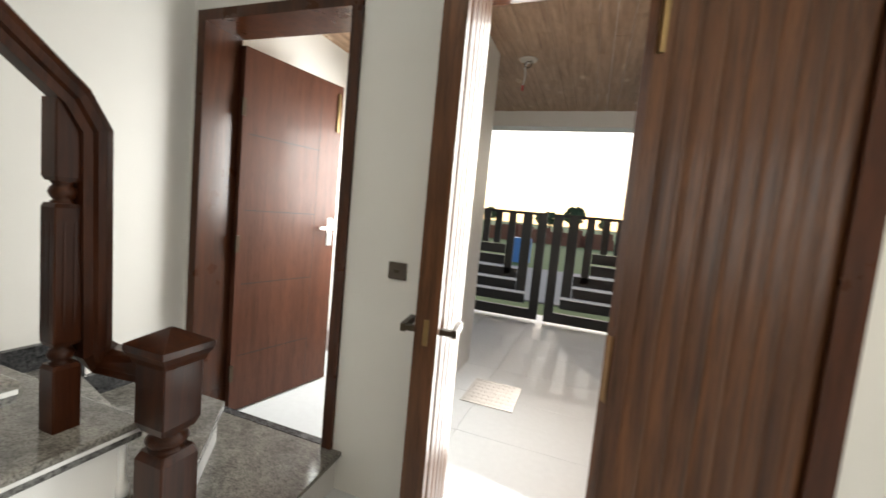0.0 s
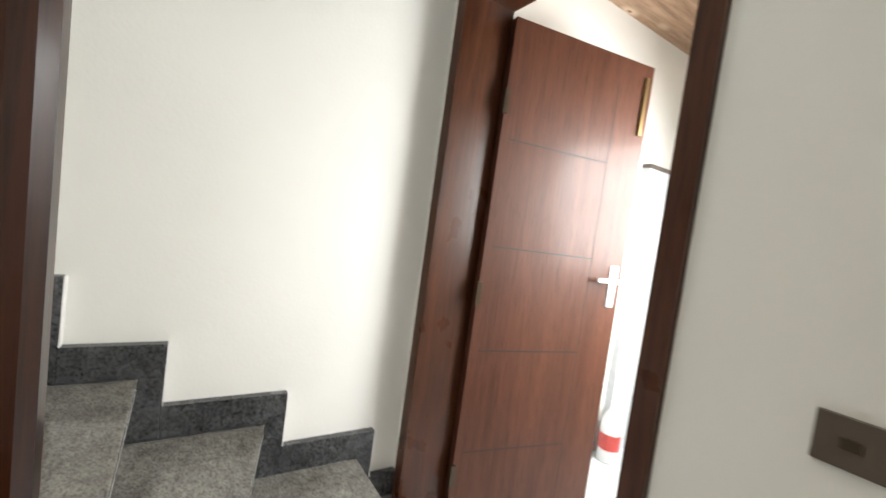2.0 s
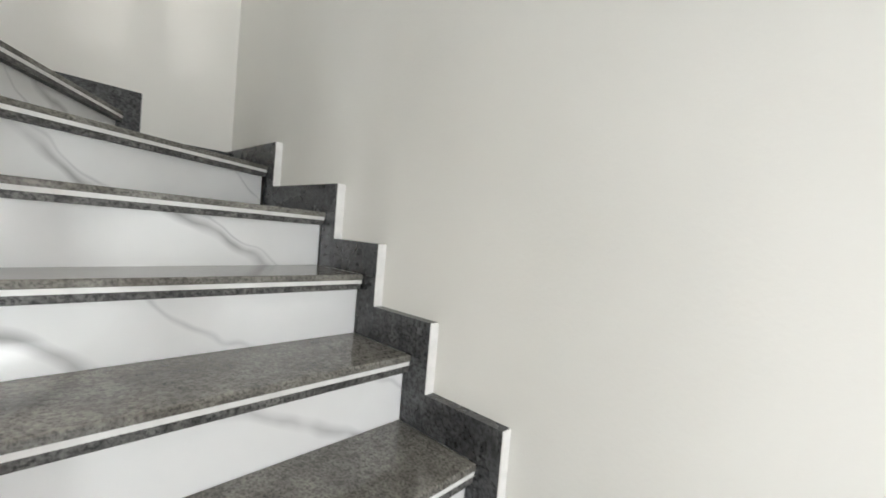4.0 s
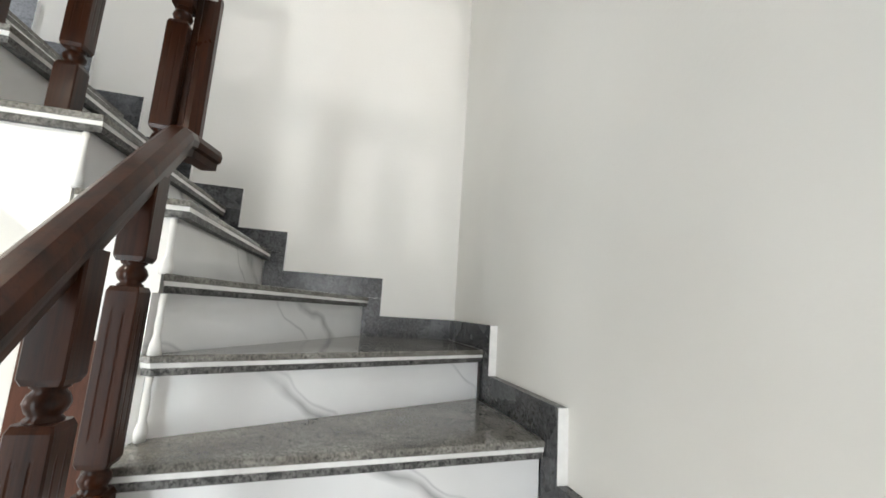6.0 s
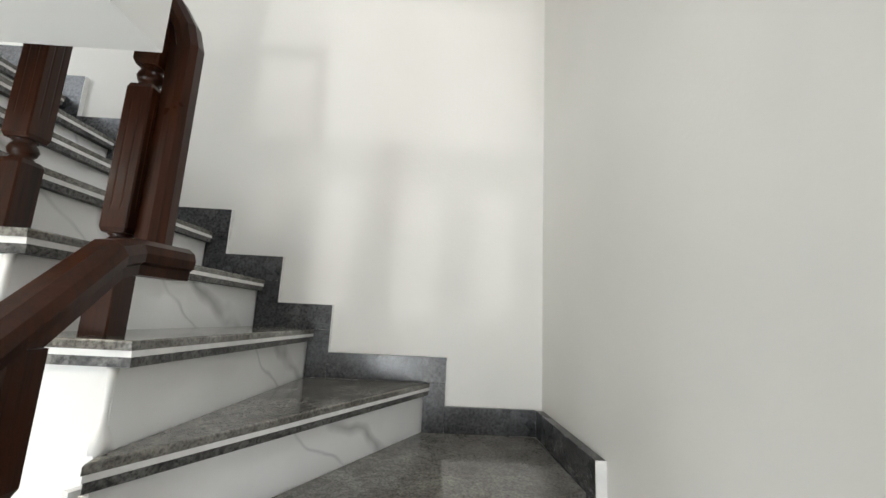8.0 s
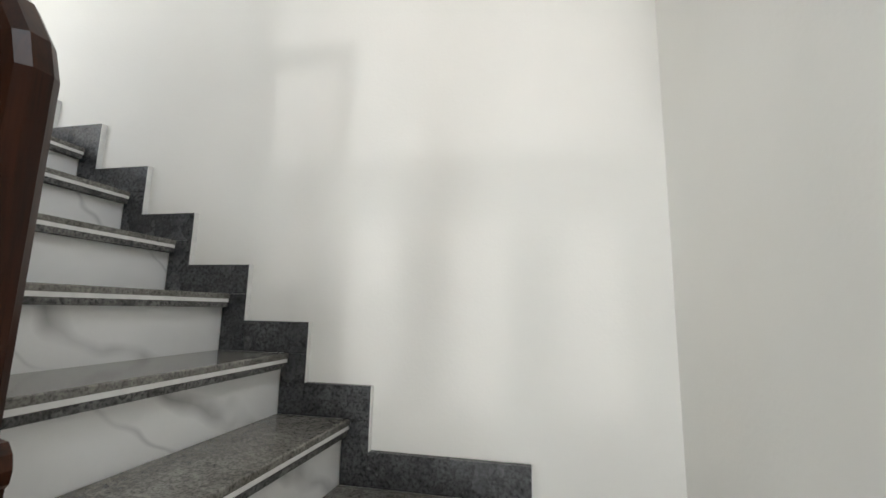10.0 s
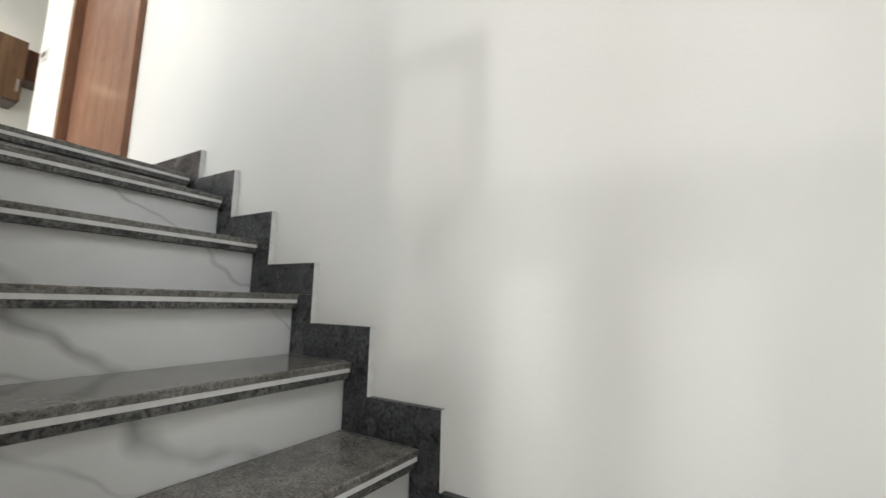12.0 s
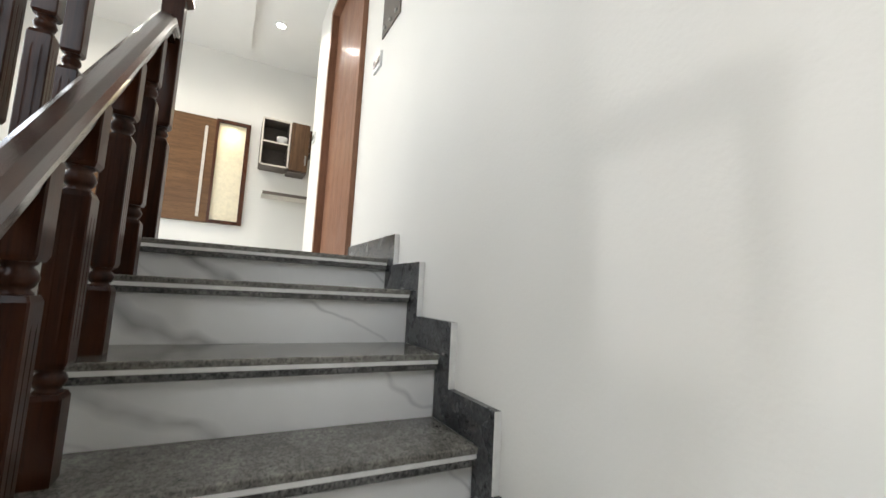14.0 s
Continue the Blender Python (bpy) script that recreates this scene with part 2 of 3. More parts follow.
        bm.faces.new((lo[i], lo[j], hi[j], hi[i]))
    return lo + hi


def loft(bm, rings):
    for a, b in zip(rings, rings[1:]):
        n = len(a)
        for i in range(n):
            bm.faces.new((a[i], a[(i + 1) % n], b[(i + 1) % n], b[i]))
    bm.faces.new(rings[0][::-1])
    bm.faces.new(rings[-1])


def bevel_all(bm, w, seg=2):
    es = [e for e in bm.edges if e.is_manifold and e.calc_face_angle(0) > 0.6]
    bmesh.ops.bevel(bm, geom=es, offset=w, segments=seg, profile=0.5, affect="EDGES")


def finish(name, bm, material, smooth=False):
    bmesh.ops.recalc_face_normals(bm, faces=bm.faces)
    me = bpy.data.meshes.new(name)
    bm.to_mesh(me)
    bm.free()
    me.materials.append(material)
    if smooth:
        for p in me.polygons:
            p.use_smooth = True
    return me


def part(name, bm, material, parent=None, label="", smooth=False):
    ob = new(name, finish(name, bm, material, smooth))
    if parent:
        ob.parent = parent
    if label:
        ob["label"] = label
    return ob


def box_part(name, dims, material, parent=None, label="", bev=0.0, m=None):
    bm = bmesh.new()
    quad_box(bm, *dims)
    if bev:
        bevel_all(bm, bev)
    if m:
        bmesh.ops.transform(bm, matrix=m, verts=bm.verts)
    return part(name, bm, material, parent, label)


def thing(name, label, category, m=None, group="", kind=""):
    ob = new(name)
    if m:
        ob.matrix_world = m
    return tagged(ob, label, category, group, kind)


def structure(name, bm, material, label, category):
    return tagged(part(name, bm, material), label, category, kind="structure")


def wall_with_holes(name, u0, u1, z0, z1, holes, place, material, label):
    """A wall with rectangular openings (u0, u1, z0, z1); place(u, w, z) turns wall coordinates (w: 0 to 1 through its thickness) into the world."""
    us = sorted({u0, u1, *[h[0] for h in holes], *[h[1] for h in holes]})
    zs = sorted({z0, z1, *[h[2] for h in holes], *[h[3] for h in holes]})
    bm = bmesh.new()
    solid = lambda i, j: 0 <= i < len(us) - 1 and 0 <= j < len(zs) - 1 and not any(h[0] < (us[i] + us[i + 1]) / 2 < h[1] and h[2] < (zs[j] + zs[j + 1]) / 2 < h[3] for h in holes)
    cache = {}

    def v(i, j, w):
        if (i, j, w) not in cache:
            cache[i, j, w] = bm.verts.new(place(us[i], w, zs[j]))
        return cache[i, j, w]
    for i in range(len(us) - 1):
        for j in range(len(zs) - 1):
            if not solid(i, j):
                continue
            for w in (0, 1):
                bm.faces.new((v(i, j, w), v(i + 1, j, w), v(i + 1, j + 1, w), v(i, j + 1, w)))
            for di, dj, a, b in ((-1, 0, (0, 0), (0, 1)), (1, 0, (1, 0), (1, 1)), (0, -1, (0, 0), (1, 0)), (0, 1, (0, 1), (1, 1))):
                if not solid(i + di, j + dj):
                    bm.faces.new((v(i + a[0], j + a[1], 0), v(i + b[0], j + b[1], 0), v(i + b[0], j + b[1], 1), v(i + a[0], j + a[1], 1)))
    return structure(name, bm, material, label, "wall")


# ---- the plan ----
R = 0.195                    # riser
ZU = 3.25                    # upper floor
ZC = 5.90                    # upper ceiling
ZG = 2.665                   # soffit of the upper slab
YA, YA2 = 2.98, 3.20         # front wall, inner and outer face
XI = 1.045                   # open edge of the lower flight
YI = 0.985                   # open edge of the upper flight
XF = 6.2                     # far wall of the upper hall
SKB, SKC = 0.03, 0.02        # thickness of the skirting on the two walls

# front edge of each step: wall end, open end
V = {1: 2.855, 2: 2.496, 3: 2.127, 4: 1.881, 5: 1.625, 6: 1.372, 7: 1.117, 8: 0.597}
E = {9: 0.380, 10: 0.876, 11: 1.106, 12: 1.351, 13: 1.600, 14: 1.837, 15: 2.092, 16: 2.358}
LEG = 0.065
INNER = (1.015, 1.022)
SKEW = {10: 0.055, 11: 0.05, 12: 0.035, 13: 0.02}   # the first steps of the upper flight are not quite square
noses = {1: [(0, V[1] - LEG), (0.52, V[1] - LEG), (XI, 2.10)],
         2: [(0, V[2] - LEG), (XI, 2.16)]}
for k in range(3, 7):
    noses[k] = [(0, V[k] - LEG), (XI, V[k] - LEG)]
noses[7] = [(0, V[7] - LEG), (XI, 1.17)]
noses[8] = [(0, V[8] - LEG), INNER]
noses[9] = [(E[9] + LEG, 0), INNER]
for k in range(10, 17):
    noses[k] = [(E[k] + LEG, 0), (E[k] + LEG + SKEW.get(k, 0.012), YI)]
level = {k: (k + 1) * R for k in range(0, 16)}
level[16] = ZU

# ---- structure ----
# the last opening is an unseen window, added for the upper hall lamp
wall_with_holes("wall_front", -1.5, 6.4, -0.2, ZC + 0.2,
                [(0.012, 1.018, -0.19, 2.325), (1.452, 2.90, -0.19, 2.42), (0.03, 1.33, 4.05, 5.75), (3.0, 5.4, 3.95, 5.45)],
                lambda u, w, z: (u, YA + w * (YA2 - YA), z), M_WALL, "cream painted front wall with door openings")
# the high opening is made up, out of view, for the riser fill
wall_with_holes("wall_stair_side", -0.25, 2.98, -0.2, ZC + 0.2, [(1.3, 2.5, 4.05, 5.5)],
                lambda u, w, z: (-SKB - w * 0.2, u, z), M_WALL, "plain cream painted wall beside the lower stairs")
wall_with_holes("wall_back", -0.22, 4.98, -0.2, ZC + 0.2, [(3.14, 4.25, ZU - 0.01, 5.55)],
                lambda u, w, z: (u, -SKC - w * 0.2, z), M_WALL, "cream painted wall along the upper stairs")
wall_with_holes("wall_recess", -1.5, -0.22, ZU - 0.3, ZC + 0.2, [],
                lambda u, w, z: (4.98 - w * 0.2, u, z), M_WALL, "cream painted return wall of the upper hall")
# the ground floor opening is invented, it only holds the hall fill lamp
wall_with_holes("wall_far", -1.5, 3.2, -0.2, ZC + 0.2, [(0.33, 2.47, 0.9, 2.4)],
                lambda u, w, z: (XF + w * 0.2, u, z), M_WALL, "cream painted far wall of the upper hall")
wall_with_holes("wall_recess_end", 4.78, 6.4, ZU - 0.3, ZC + 0.2, [],
                lambda u, w, z: (u, -1.5 - w * 0.2, z), M_WALL, "cream painted end wall of the upper hall")

bm = bmesh.new()
quad_box(bm, -1.5, 6.4, -1.7, YA2, -0.2, 0.0)
structure("floor", bm, M_TILE, "white polished tile floor of the ground floor", "floor")
bm = bmesh.new()
prism(bm, [(0.984, YA), (0.984, 1.06), (2.505, 1.06), (2.505, -0.02), (4.98, -0.02), (4.98, -1.5), (XF, -1.5), (XF, YA)], ZG, ZU - 0.02)
structure("floor_upper", bm, M_CEIL, "white painted slab of the upper floor over the hall", "floor")
bm = bmesh.new()
prism(bm, [(1.01, YA), (1.01, 1.11), (2.505, 1.11), (2.505, -0.02), (4.98, -0.02), (4.98, -1.5), (XF, -1.5), (XF, YA)], ZU - 0.018, ZU)
structure("floor_upper_tiles", bm, M_TILE, "white polished tiles of the upper hall", "floor")
bm = bmesh.new()
quad_box(bm, -0.22, 6.4, -1.7, YA2, ZC, ZC + 0.15)
quad_box(bm, 3.3, 5.85, 0.62, 0.75, ZC - 0.05, ZC)
quad_box(bm, 3.3, 5.85, 2.4, 2.6, ZC - 0.05, ZC)
structure("ceiling", bm, M_CEIL, "white painted ceiling with plaster bands", "ceiling")

# ---- staircase ----
stairs = thing("staircase", "winding staircase with grey granite treads and white marble risers", "staircase", kind="structure")


def offset_line(pts, d):
    """The polyline moved d metres to its left in plan."""
    out = []
    for i, p in enumerate(pts):
        a, b = pts[max(i - 1, 0)], pts[min(i + 1, len(pts) - 1)]
        t = Vector((b[0] - a[0], b[1] - a[1])).normalized()
        out.append((p[0] - t.y * d, p[1] + t.x * d))
    return out


def tread_outline(k):
    front = noses[k]
    if k == 16:
        return [front[0], (2.50, 0.0), (2.50, YI), front[1]]
    back = offset_line(noses[k + 1], -0.03)
    if k == 8:
        return front[::-1] + [(0, 0)] + back
    return front[::-1] + back


for k in range(1, 17):
    z = level[k]
    out = tread_outline(k)
    # granite slab in two layers with a pale inlay between them
    bm = bmesh.new()
    prism(bm, out, z - 0.018, z)
    es = [e for e in bm.edges if all(v.co.z > z - 1e-4 for v in e.verts)]
    bmesh.ops.bevel(bm, geom=es, offset=0.004, segments=2, profile=0.5, affect="EDGES")
    tread = part("tread", bm, M_GRANITE, stairs, "grey speckled granite tread")
    inset = lambda q, d: [tuple(Vector(p) + (Vector((sum(a[0] for a in q) / len(q), sum(a[1] for a in q) / len(q))) - Vector(p)).normalized() * d) for p in q]
    bm = bmesh.new()
    prism(bm, inset(out, 0.003), z - 0.030, z - 0.018)
    part("inlay_strip", bm, M_STRIP, tread, "white inlay strip in the nosing")
    bm = bmesh.new()
    prism(bm, inset(out, 0.006), z - 0.048, z - 0.030)
    part("under_slab", bm, M_EDGE, tread, "rough granite underlay of the nosing")
    # riser
    flush = lambda p: (min(p[0], 1.022) if k < 8 else p[0], min(p[1], YI - 0.016) if k > 9 else p[1])
    front = [flush(p) for p in offset_line(noses[k], -0.028)]
    back = [flush(p) for p in offset_line(noses[k], -0.045)]
    bm = bmesh.new()
    prism(bm, front + back[::-1], level[k - 1] - (0.0 if k > 1 else 0.0), z - 0.048)
    part("riser", bm, M_MARBLE, stairs, "white marble riser with grey veins")

# painted body under the steps
bm = bmesh.new()
for k in range(1, 17):
    out = offset_line(noses[k], -0.046)
    q = out[::-1] + ([(0, 0)] if k == 8 else []) + (offset_line(noses[k + 1], -0.046) if k < 16 else [(2.50, 0), (2.50, YI)])
    cl = lambda p: (min(p[0], 1.018) if k < 8 else p[0], min(p[1], 0.965) if k > 9 else p[1])
    q = [cl(p) for p in q]
    if k <= 7:
        lo = 0.0
    elif k < 10:
        lo = level[k] - 0.42
    else:
        lo = (lambda x, y: max(1.6, 2.145 + (x - 0.94) * 0.775 - 0.42))
    prism(bm, q, lo, level[k] - 0.049)
part("stair_body", bm, M_STAIRPAINT, stairs, "white painted concrete body of the stairs")

# uneven plaster lips where the risers meet the painted side
for k in range(3, 17):
    edge = offset_line(noses[k], -0.030)[-1]
    lo, hi = level[k - 1], level[k] - 0.05
    bm = bmesh.new()
    rings = []
    for i in range(7):
        z = lo + (hi - lo) * i / 6
        a = 0.006 + 0.004 * random.random() + (0.006 if i < 2 else 0.0)
        x, y = (1.022, edge[1] - 0.006) if k < 8 else (1.012, 1.012) if k < 10 else (edge[0] + 0.006, YI - 0.016)
        rings.append([bm.verts.new((x + a * math.cos(q), y + a * math.sin(q), z)) for q in (0.3, 1.1, 1.9, 2.7, 3.5, 4.3, 5.1, 5.9)])
    loft(bm, rings)
    part("plaster_lip", bm, M_STAIRPAINT, stairs, "uneven white plaster lip", smooth=True)

# landing at the foot of the stairs
bm = bmesh.new()
landing = [(0, YA), (1.07, YA), (1.09, 2.6), (1.11, 2.16), (1.02, 2.06), (0.4, 2.6), (0, 2.7)]
prism(bm, landing, R - 0.02, R)
step0 = part("landing_slab", bm, M_GRANITE, stairs, "grey granite landing before the side door")
bm = bmesh.new()
prism(bm, [(0, YA), (1.04, YA), (1.06, 2.6), (1.08, 2.18), (1.0, 2.06), (0.4, 2.6), (0, 2.7)], 0, R - 0.02)
part("landing_body", bm, M_STAIRPAINT, stairs)

# stepped skirting of dark granite, one piece per level and one per rise
skirt_b = thing("skirting", "dark granite stepped skirting along the stair wall", "skirting", kind="structure")
C = 0.103


def skirt(parent, u0, u1, z0, z1, along, name="skirting_piece", material=None):
    bm = bmesh.new()
    if along == "y":
        quad_box(bm, -SKB, 0.0, u0, u1, z0, z1)
    else:
        quad_box(bm, u0, u1, -SKC, 0.0, z0, z1)
    return part(name, bm, material or M_SKIRT, parent)


G = 0.0012
for k in range(1, 9):
    top = level[k] + C
    end = V[k + 1] if k < 8 else 0.0
    skirt(skirt_b, end + G, V[k], level[k], top, "y")
    skirt(skirt_b, V[k] - 0.09, V[k], level[k - 1], level[k] - G, "y")
    skirt(skirt_b, V[k] + 0.0004, V[k] + 0.0035, level[k - 1] + C, top, "y", "edge_filler", M_STRIP)["label"] = "white painted cut edge"
skirt(skirt_b, V[1] + G, YA - 0.002, R, R + C, "y")
for k in range(8, 17):
    top = level[k] + C
    a = E[k] if k > 8 else 0.0
    b = E[k + 1] if k < 16 else 3.12
    skirt(skirt_b, a, b - G, level[k], top, "x")
    if k > 8:
        skirt(skirt_b, E[k], E[k] + 0.09, level[k - 1], level[k] - G, "x")
        skirt(skirt_b, E[k] - 0.0035, E[k] - 0.0004, level[k - 1] + C, top, "x", "edge_filler", M_STRIP)["label"] = "white painted cut edge"

# ---- railing ----


def ring(bm, s, z, ch=0.0):
    """A square section of half width s at height z with chamfered corners."""
    c = max(ch, 0.0005)
    return [bm.verts.new((x, y, z)) for x, y in ((s, -s + c), (s, s - c), (s - c, s), (-s + c, s), (-s, s - c), (-s, -s + c), (-s + c, -s), (s - c, -s))]


def fluted(bm, s, z, d):
    """A square section with two grooves of depth d in each side."""
    side = [(-0.9, 0), (-0.46, 0), (-0.38, 1), (-0.34, 1), (-0.26, 0), (0.26, 0), (0.34, 1), (0.38, 1), (0.46, 0), (0.9, 0)]
    out = []
    for q in range(4):
        c, n = (1, 0, -1, 0)[q], (0, 1, 0, -1)[q]
        for u, g in side:
            x, y = s - g * d, u * s
            out.append(bm.verts.new((x * c - y * n, x * n + y * c, z)))
    return out


def turned(bm, z0, z1, w):
    """A small turned ball between two fillets."""
    n = 16
    prof = [(0.0, 0.8), (0.10, 0.8), (0.18, 0.62), (0.30, 0.82), (0.5, 0.95), (0.70, 0.82), (0.82, 0.62), (0.90, 0.8), (1.0, 0.8)]
    loft(bm, [[bm.verts.new((w * r * math.cos(2 * math.pi * i / n), w * r * math.sin(2 * math.pi * i / n), z0 + (z1 - z0) * h)) for i in range(n)] for h, r in prof])


def baluster(x, y, z, top, low_neck=0.175, w=0.0285, label="dark walnut stair baluster with turned necks"):
    """A square baluster: foot, neck, grooved shaft, neck and head; its head is cut to the slope by the rail that covers it."""
    ob = thing("baluster", label, "baluster", pose(x, y, z), "stair balusters")
    bm = bmesh.new()
    loft(bm, [ring(bm, w, 0, 0.003), ring(bm, w, low_neck - 0.022, 0.003), ring(bm, w * 0.86, low_neck - 0.012, 0.004)])
    part("foot", bm, M_RAIL, ob)
    bm = bmesh.new()
    turned(bm, low_neck - 0.014, low_neck + 0.036, w)
    part("neck", bm, M_RAIL, ob, smooth=True)
    hi = low_neck + 0.37
    bm = bmesh.new()
    a, b = low_neck + 0.034, hi
    loft(bm, [fluted(bm, w * 0.86, a, 0), fluted(bm, w, a + 0.010, 0), fluted(bm, w, a + 0.045, 0), fluted(bm, w, a + 0.060, 0.0007), fluted(bm, w, b - 0.055, 0.0007), fluted(bm, w, b - 0.040, 0), fluted(bm, w, b - 0.010, 0), fluted(bm, w * 0.86, b, 0)])
    part("shaft", bm, M_RAIL, ob)
    bm = bmesh.new()
    turned(bm, hi - 0.002, hi + 0.052, w)
    part("neck", bm, M_RAIL, ob, smooth=True)
    bm = bmesh.new()
    loft(bm, [ring(bm, w * 0.86, hi + 0.05, 0.004), ring(bm, w, hi + 0.060, 0.003), ring(bm, w, top - z, 0.003)])
    part("head", bm, M_RAIL, ob)
    return ob


def rail_sweep(bm, pts, up, first=0, last=99, size=1.0):
    """A moulded handrail along a list of points; up(i) gives its upward side at each point."""
    prof = [(-0.022, -0.035), (0.022, -0.035), (0.024, -0.016), (0.033, -0.010), (0.036, 0.006), (0.030, 0.022), (0.014, 0.033), (-0.014, 0.033), (-0.030, 0.022), (-0.036, 0.006), (-0.033, -0.010), (-0.024, -0.016)]
    rings = []
    for i, p in enumerate(pts):
        p = Vector(p)
        d0 = (p - Vector(pts[i - 1])).normalized() if i else None
        d1 = (Vector(pts[i + 1]) - p).normalized() if i < len(pts) - 1 else None
        t = ((d0 or d1) + (d1 or d0)).normalized()
        u = Vector(up(i))
        side = t.cross(u).normalized()
        u2 = side.cross(t).normalized()
        k = 1.0
        if d0 and d1:
            k = 1 / max(math.cos(d0.angle(d1) / 2), 0.5)
        s_is_bend = abs(side.dot((d1 or t) - (d0 or t))) > 0.2
        if not first <= i <= last:
            rings.append(None)
            continue
        rings.append([bm.verts.new(p + (side * a * (k if s_is_bend else 1) + u2 * b * (1 if s_is_bend else k)) * size) for a, b in prof])
    loft(bm, rings[first:last + 1])


# lower rail: newel, horizontal stub, upright and slope
XR = 0.92
rail = thing("handrail", "dark walnut moulded handrail of the lower stairs", "handrail")
path = [(XR + 0.16, 2.05, 0.93), (XR + 0.01, 2.038, 0.93), (XR + 0.015, 2.006, 0.965), (XR + 0.015, 1.998, 1.50), (XR + 0.015, 1.955, 1.572), (XR + 0.110, 1.035, 2.285), (XR + 0.115, 0.98, 2.298), (XR + 0.085, 0.865, 2.298)]
ups = [(0, 0, 1), (0, 0, 1), (0, 1, 0.3), (0, 1, 0), (0, 0.6, 0.8), (0, 0.3, 1), (0, 0, 1), (0, 0, 1)]
for name, i0, i1 in (("stub", 0, 2), ("upright", 2, 4), ("rail", 4, 5), ("return", 5, 7)):
    bm = bmesh.new()
    rail_sweep(bm, path, lambda i: ups[i], i0, i1)
    part(name, bm, M_RAIL, rail)

newel = thing("newel_post", "short dark walnut newel post with a pyramid cap", "newel post", pose(1.135, 2.06, 0.008))
bm = bmesh.new()
loft(bm, [ring(bm, 0.050, -0.008, 0.004), ring(bm, 0.050, 0.705, 0.004), ring(bm, 0.042, 0.725, 0.006)])
part("base", bm, M_RAIL, newel)
bm = bmesh.new()
turned(bm, 0.72, 0.782, 0.052)
part("neck", bm, M_RAIL, newel, smooth=True)
bm = bmesh.new()
loft(bm, [ring(bm, 0.043, 0.778, 0.006), ring(bm, 0.051, 0.80, 0.003), ring(bm, 0.051, 0.955, 0.003)])
part("block", bm, M_RAIL, newel)
bm = bmesh.new()
loft(bm, [ring(bm, 0.055, 0.95, 0.002), ring(bm, 0.060, 0.965, 0.002), ring(bm, 0.064, 0.972, 0.002), ring(bm, 0.070, 0.982, 0.002), ring(bm, 0.070, 0.998, 0.002), ring(bm, 0.005, 1.035, 0.001)])
part("cap", bm, M_RAIL, newel)

slope1 = lambda y: 1.572 + (1.955 - y) * (2.285 - 1.572) / (1.955 - 1.035)
baluster(XR, 1.945, level[3], slope1(1.945) - 0.02)
for k, x, y in ((4, XR + 0.030, 1.71), (5, XR + 0.062, 1.43), (6, XR + 0.090, 1.19)):
    baluster(x, y, level[k], slope1(y) - 0.02)

# upper rail
YR = 0.882
rail2 = thing("handrail", "dark walnut moulded handrail of the upper stairs", "handrail")
path2 = [(1.066, 0.87, 2.285), (1.066, 0.87, 2.80), (1.078, 0.872, 2.845), (1.112, 0.875, 2.90), (2.37, YR, 3.985), (2.41, YR, 4.012), (2.50, YR, 4.015)]
ups2 = [(-1, 0, 0), (-1, 0, 0), (-0.8, 0, 0.4), (-0.7, 0, 0.7), (-0.6, 0, 0.8), (-0.3, 0, 1), (0, 0, 1)]
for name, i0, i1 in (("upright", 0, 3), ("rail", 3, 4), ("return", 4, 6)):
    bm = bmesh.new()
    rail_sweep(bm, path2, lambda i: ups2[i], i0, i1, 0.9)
    # slope and return take the lit copy of the wood
    part(name, bm, M_RAIL_LIT if name != "upright" else M_RAIL, rail2)
slope2 = lambda x: 2.90 + (x - 1.112) * (3.985 - 2.90) / 1.258
for k, x in ((10, 1.13), (11, 1.37), (12, 1.585), (13, 1.79), (14, 2.04), (15, 2.27)):
    baluster(x, YR, level[k], slope2(x) - 0.02)

# rail of the upper floor
newel2 = thing("newel_post", "slim dark walnut newel post at the stair head", "newel post", pose(2.54, 0.885, ZU))
bm = bmesh.new()
loft(bm, [ring(bm, 0.036, 0.0, 0.003), ring(bm, 0.036, 0.36, 0.003), ring(bm, 0.031, 0.372, 0.004)])
part("base", bm, M_RAIL, newel2)
bm = bmesh.new()
turned(bm, 0.37, 0.42, 0.034)
part("neck", bm, M_RAIL, newel2, smooth=True)
bm = bmesh.new()
loft(bm, [ring(bm, 0.031, 0.418, 0.004), ring(bm, 0.036, 0.43, 0.003), ring(bm, 0.036, 0.93, 0.003)])
part("shaft", bm, M_RAIL, newel2)
bm = bmesh.new()
loft(bm, [ring(bm, 0.040, 0.925, 0.002), ring(bm, 0.056, 0.945, 0.002), ring(bm, 0.056, 0.96, 0.002), ring(bm, 0.005, 0.995, 0.001)])
part("cap", bm, M_RAIL, newel2)
rail3 = thing("handrail", "dark walnut handrail round the upper stairwell", "handrail")
bm = bmesh.new()
rail_sweep(bm, [(2.55, 1.14, 4.16), (1.03, 1.14, 4.16), (1.03, YA - 0.01, 4.16)], lambda i: (0, 0, 1))
part("rail", bm, M_RAIL, rail3)
for x in (2.50, 2.28, 2.06, 1.82, 1.58, 1.34):
    baluster(x, 1.14, ZU, 4.15, label="dark walnut baluster on the upper floor edge")
for i in range(8):
    baluster(1.03, 1.14 + i * 0.245, ZU, 4.15, label="dark walnut baluster on the upper floor edge")

# ---- side door ----


def door_frame(name, label, x0, x1, z0, z1, y0, y1, face, parent_kind="structure"):
    """Jambs and head that line an opening, with a trim proud of the wall."""
    ob = thing(name, label, "door frame", kind=parent_kind)
    box_part("jamb", (x0, x0 + face, y0, y1, z0, z1 - face), M_FRAME, ob, bev=0.004)
    box_part("jamb", (x1 - face, x1, y0, y1, z0, z1 - face), M_FRAME, ob, bev=0.004)
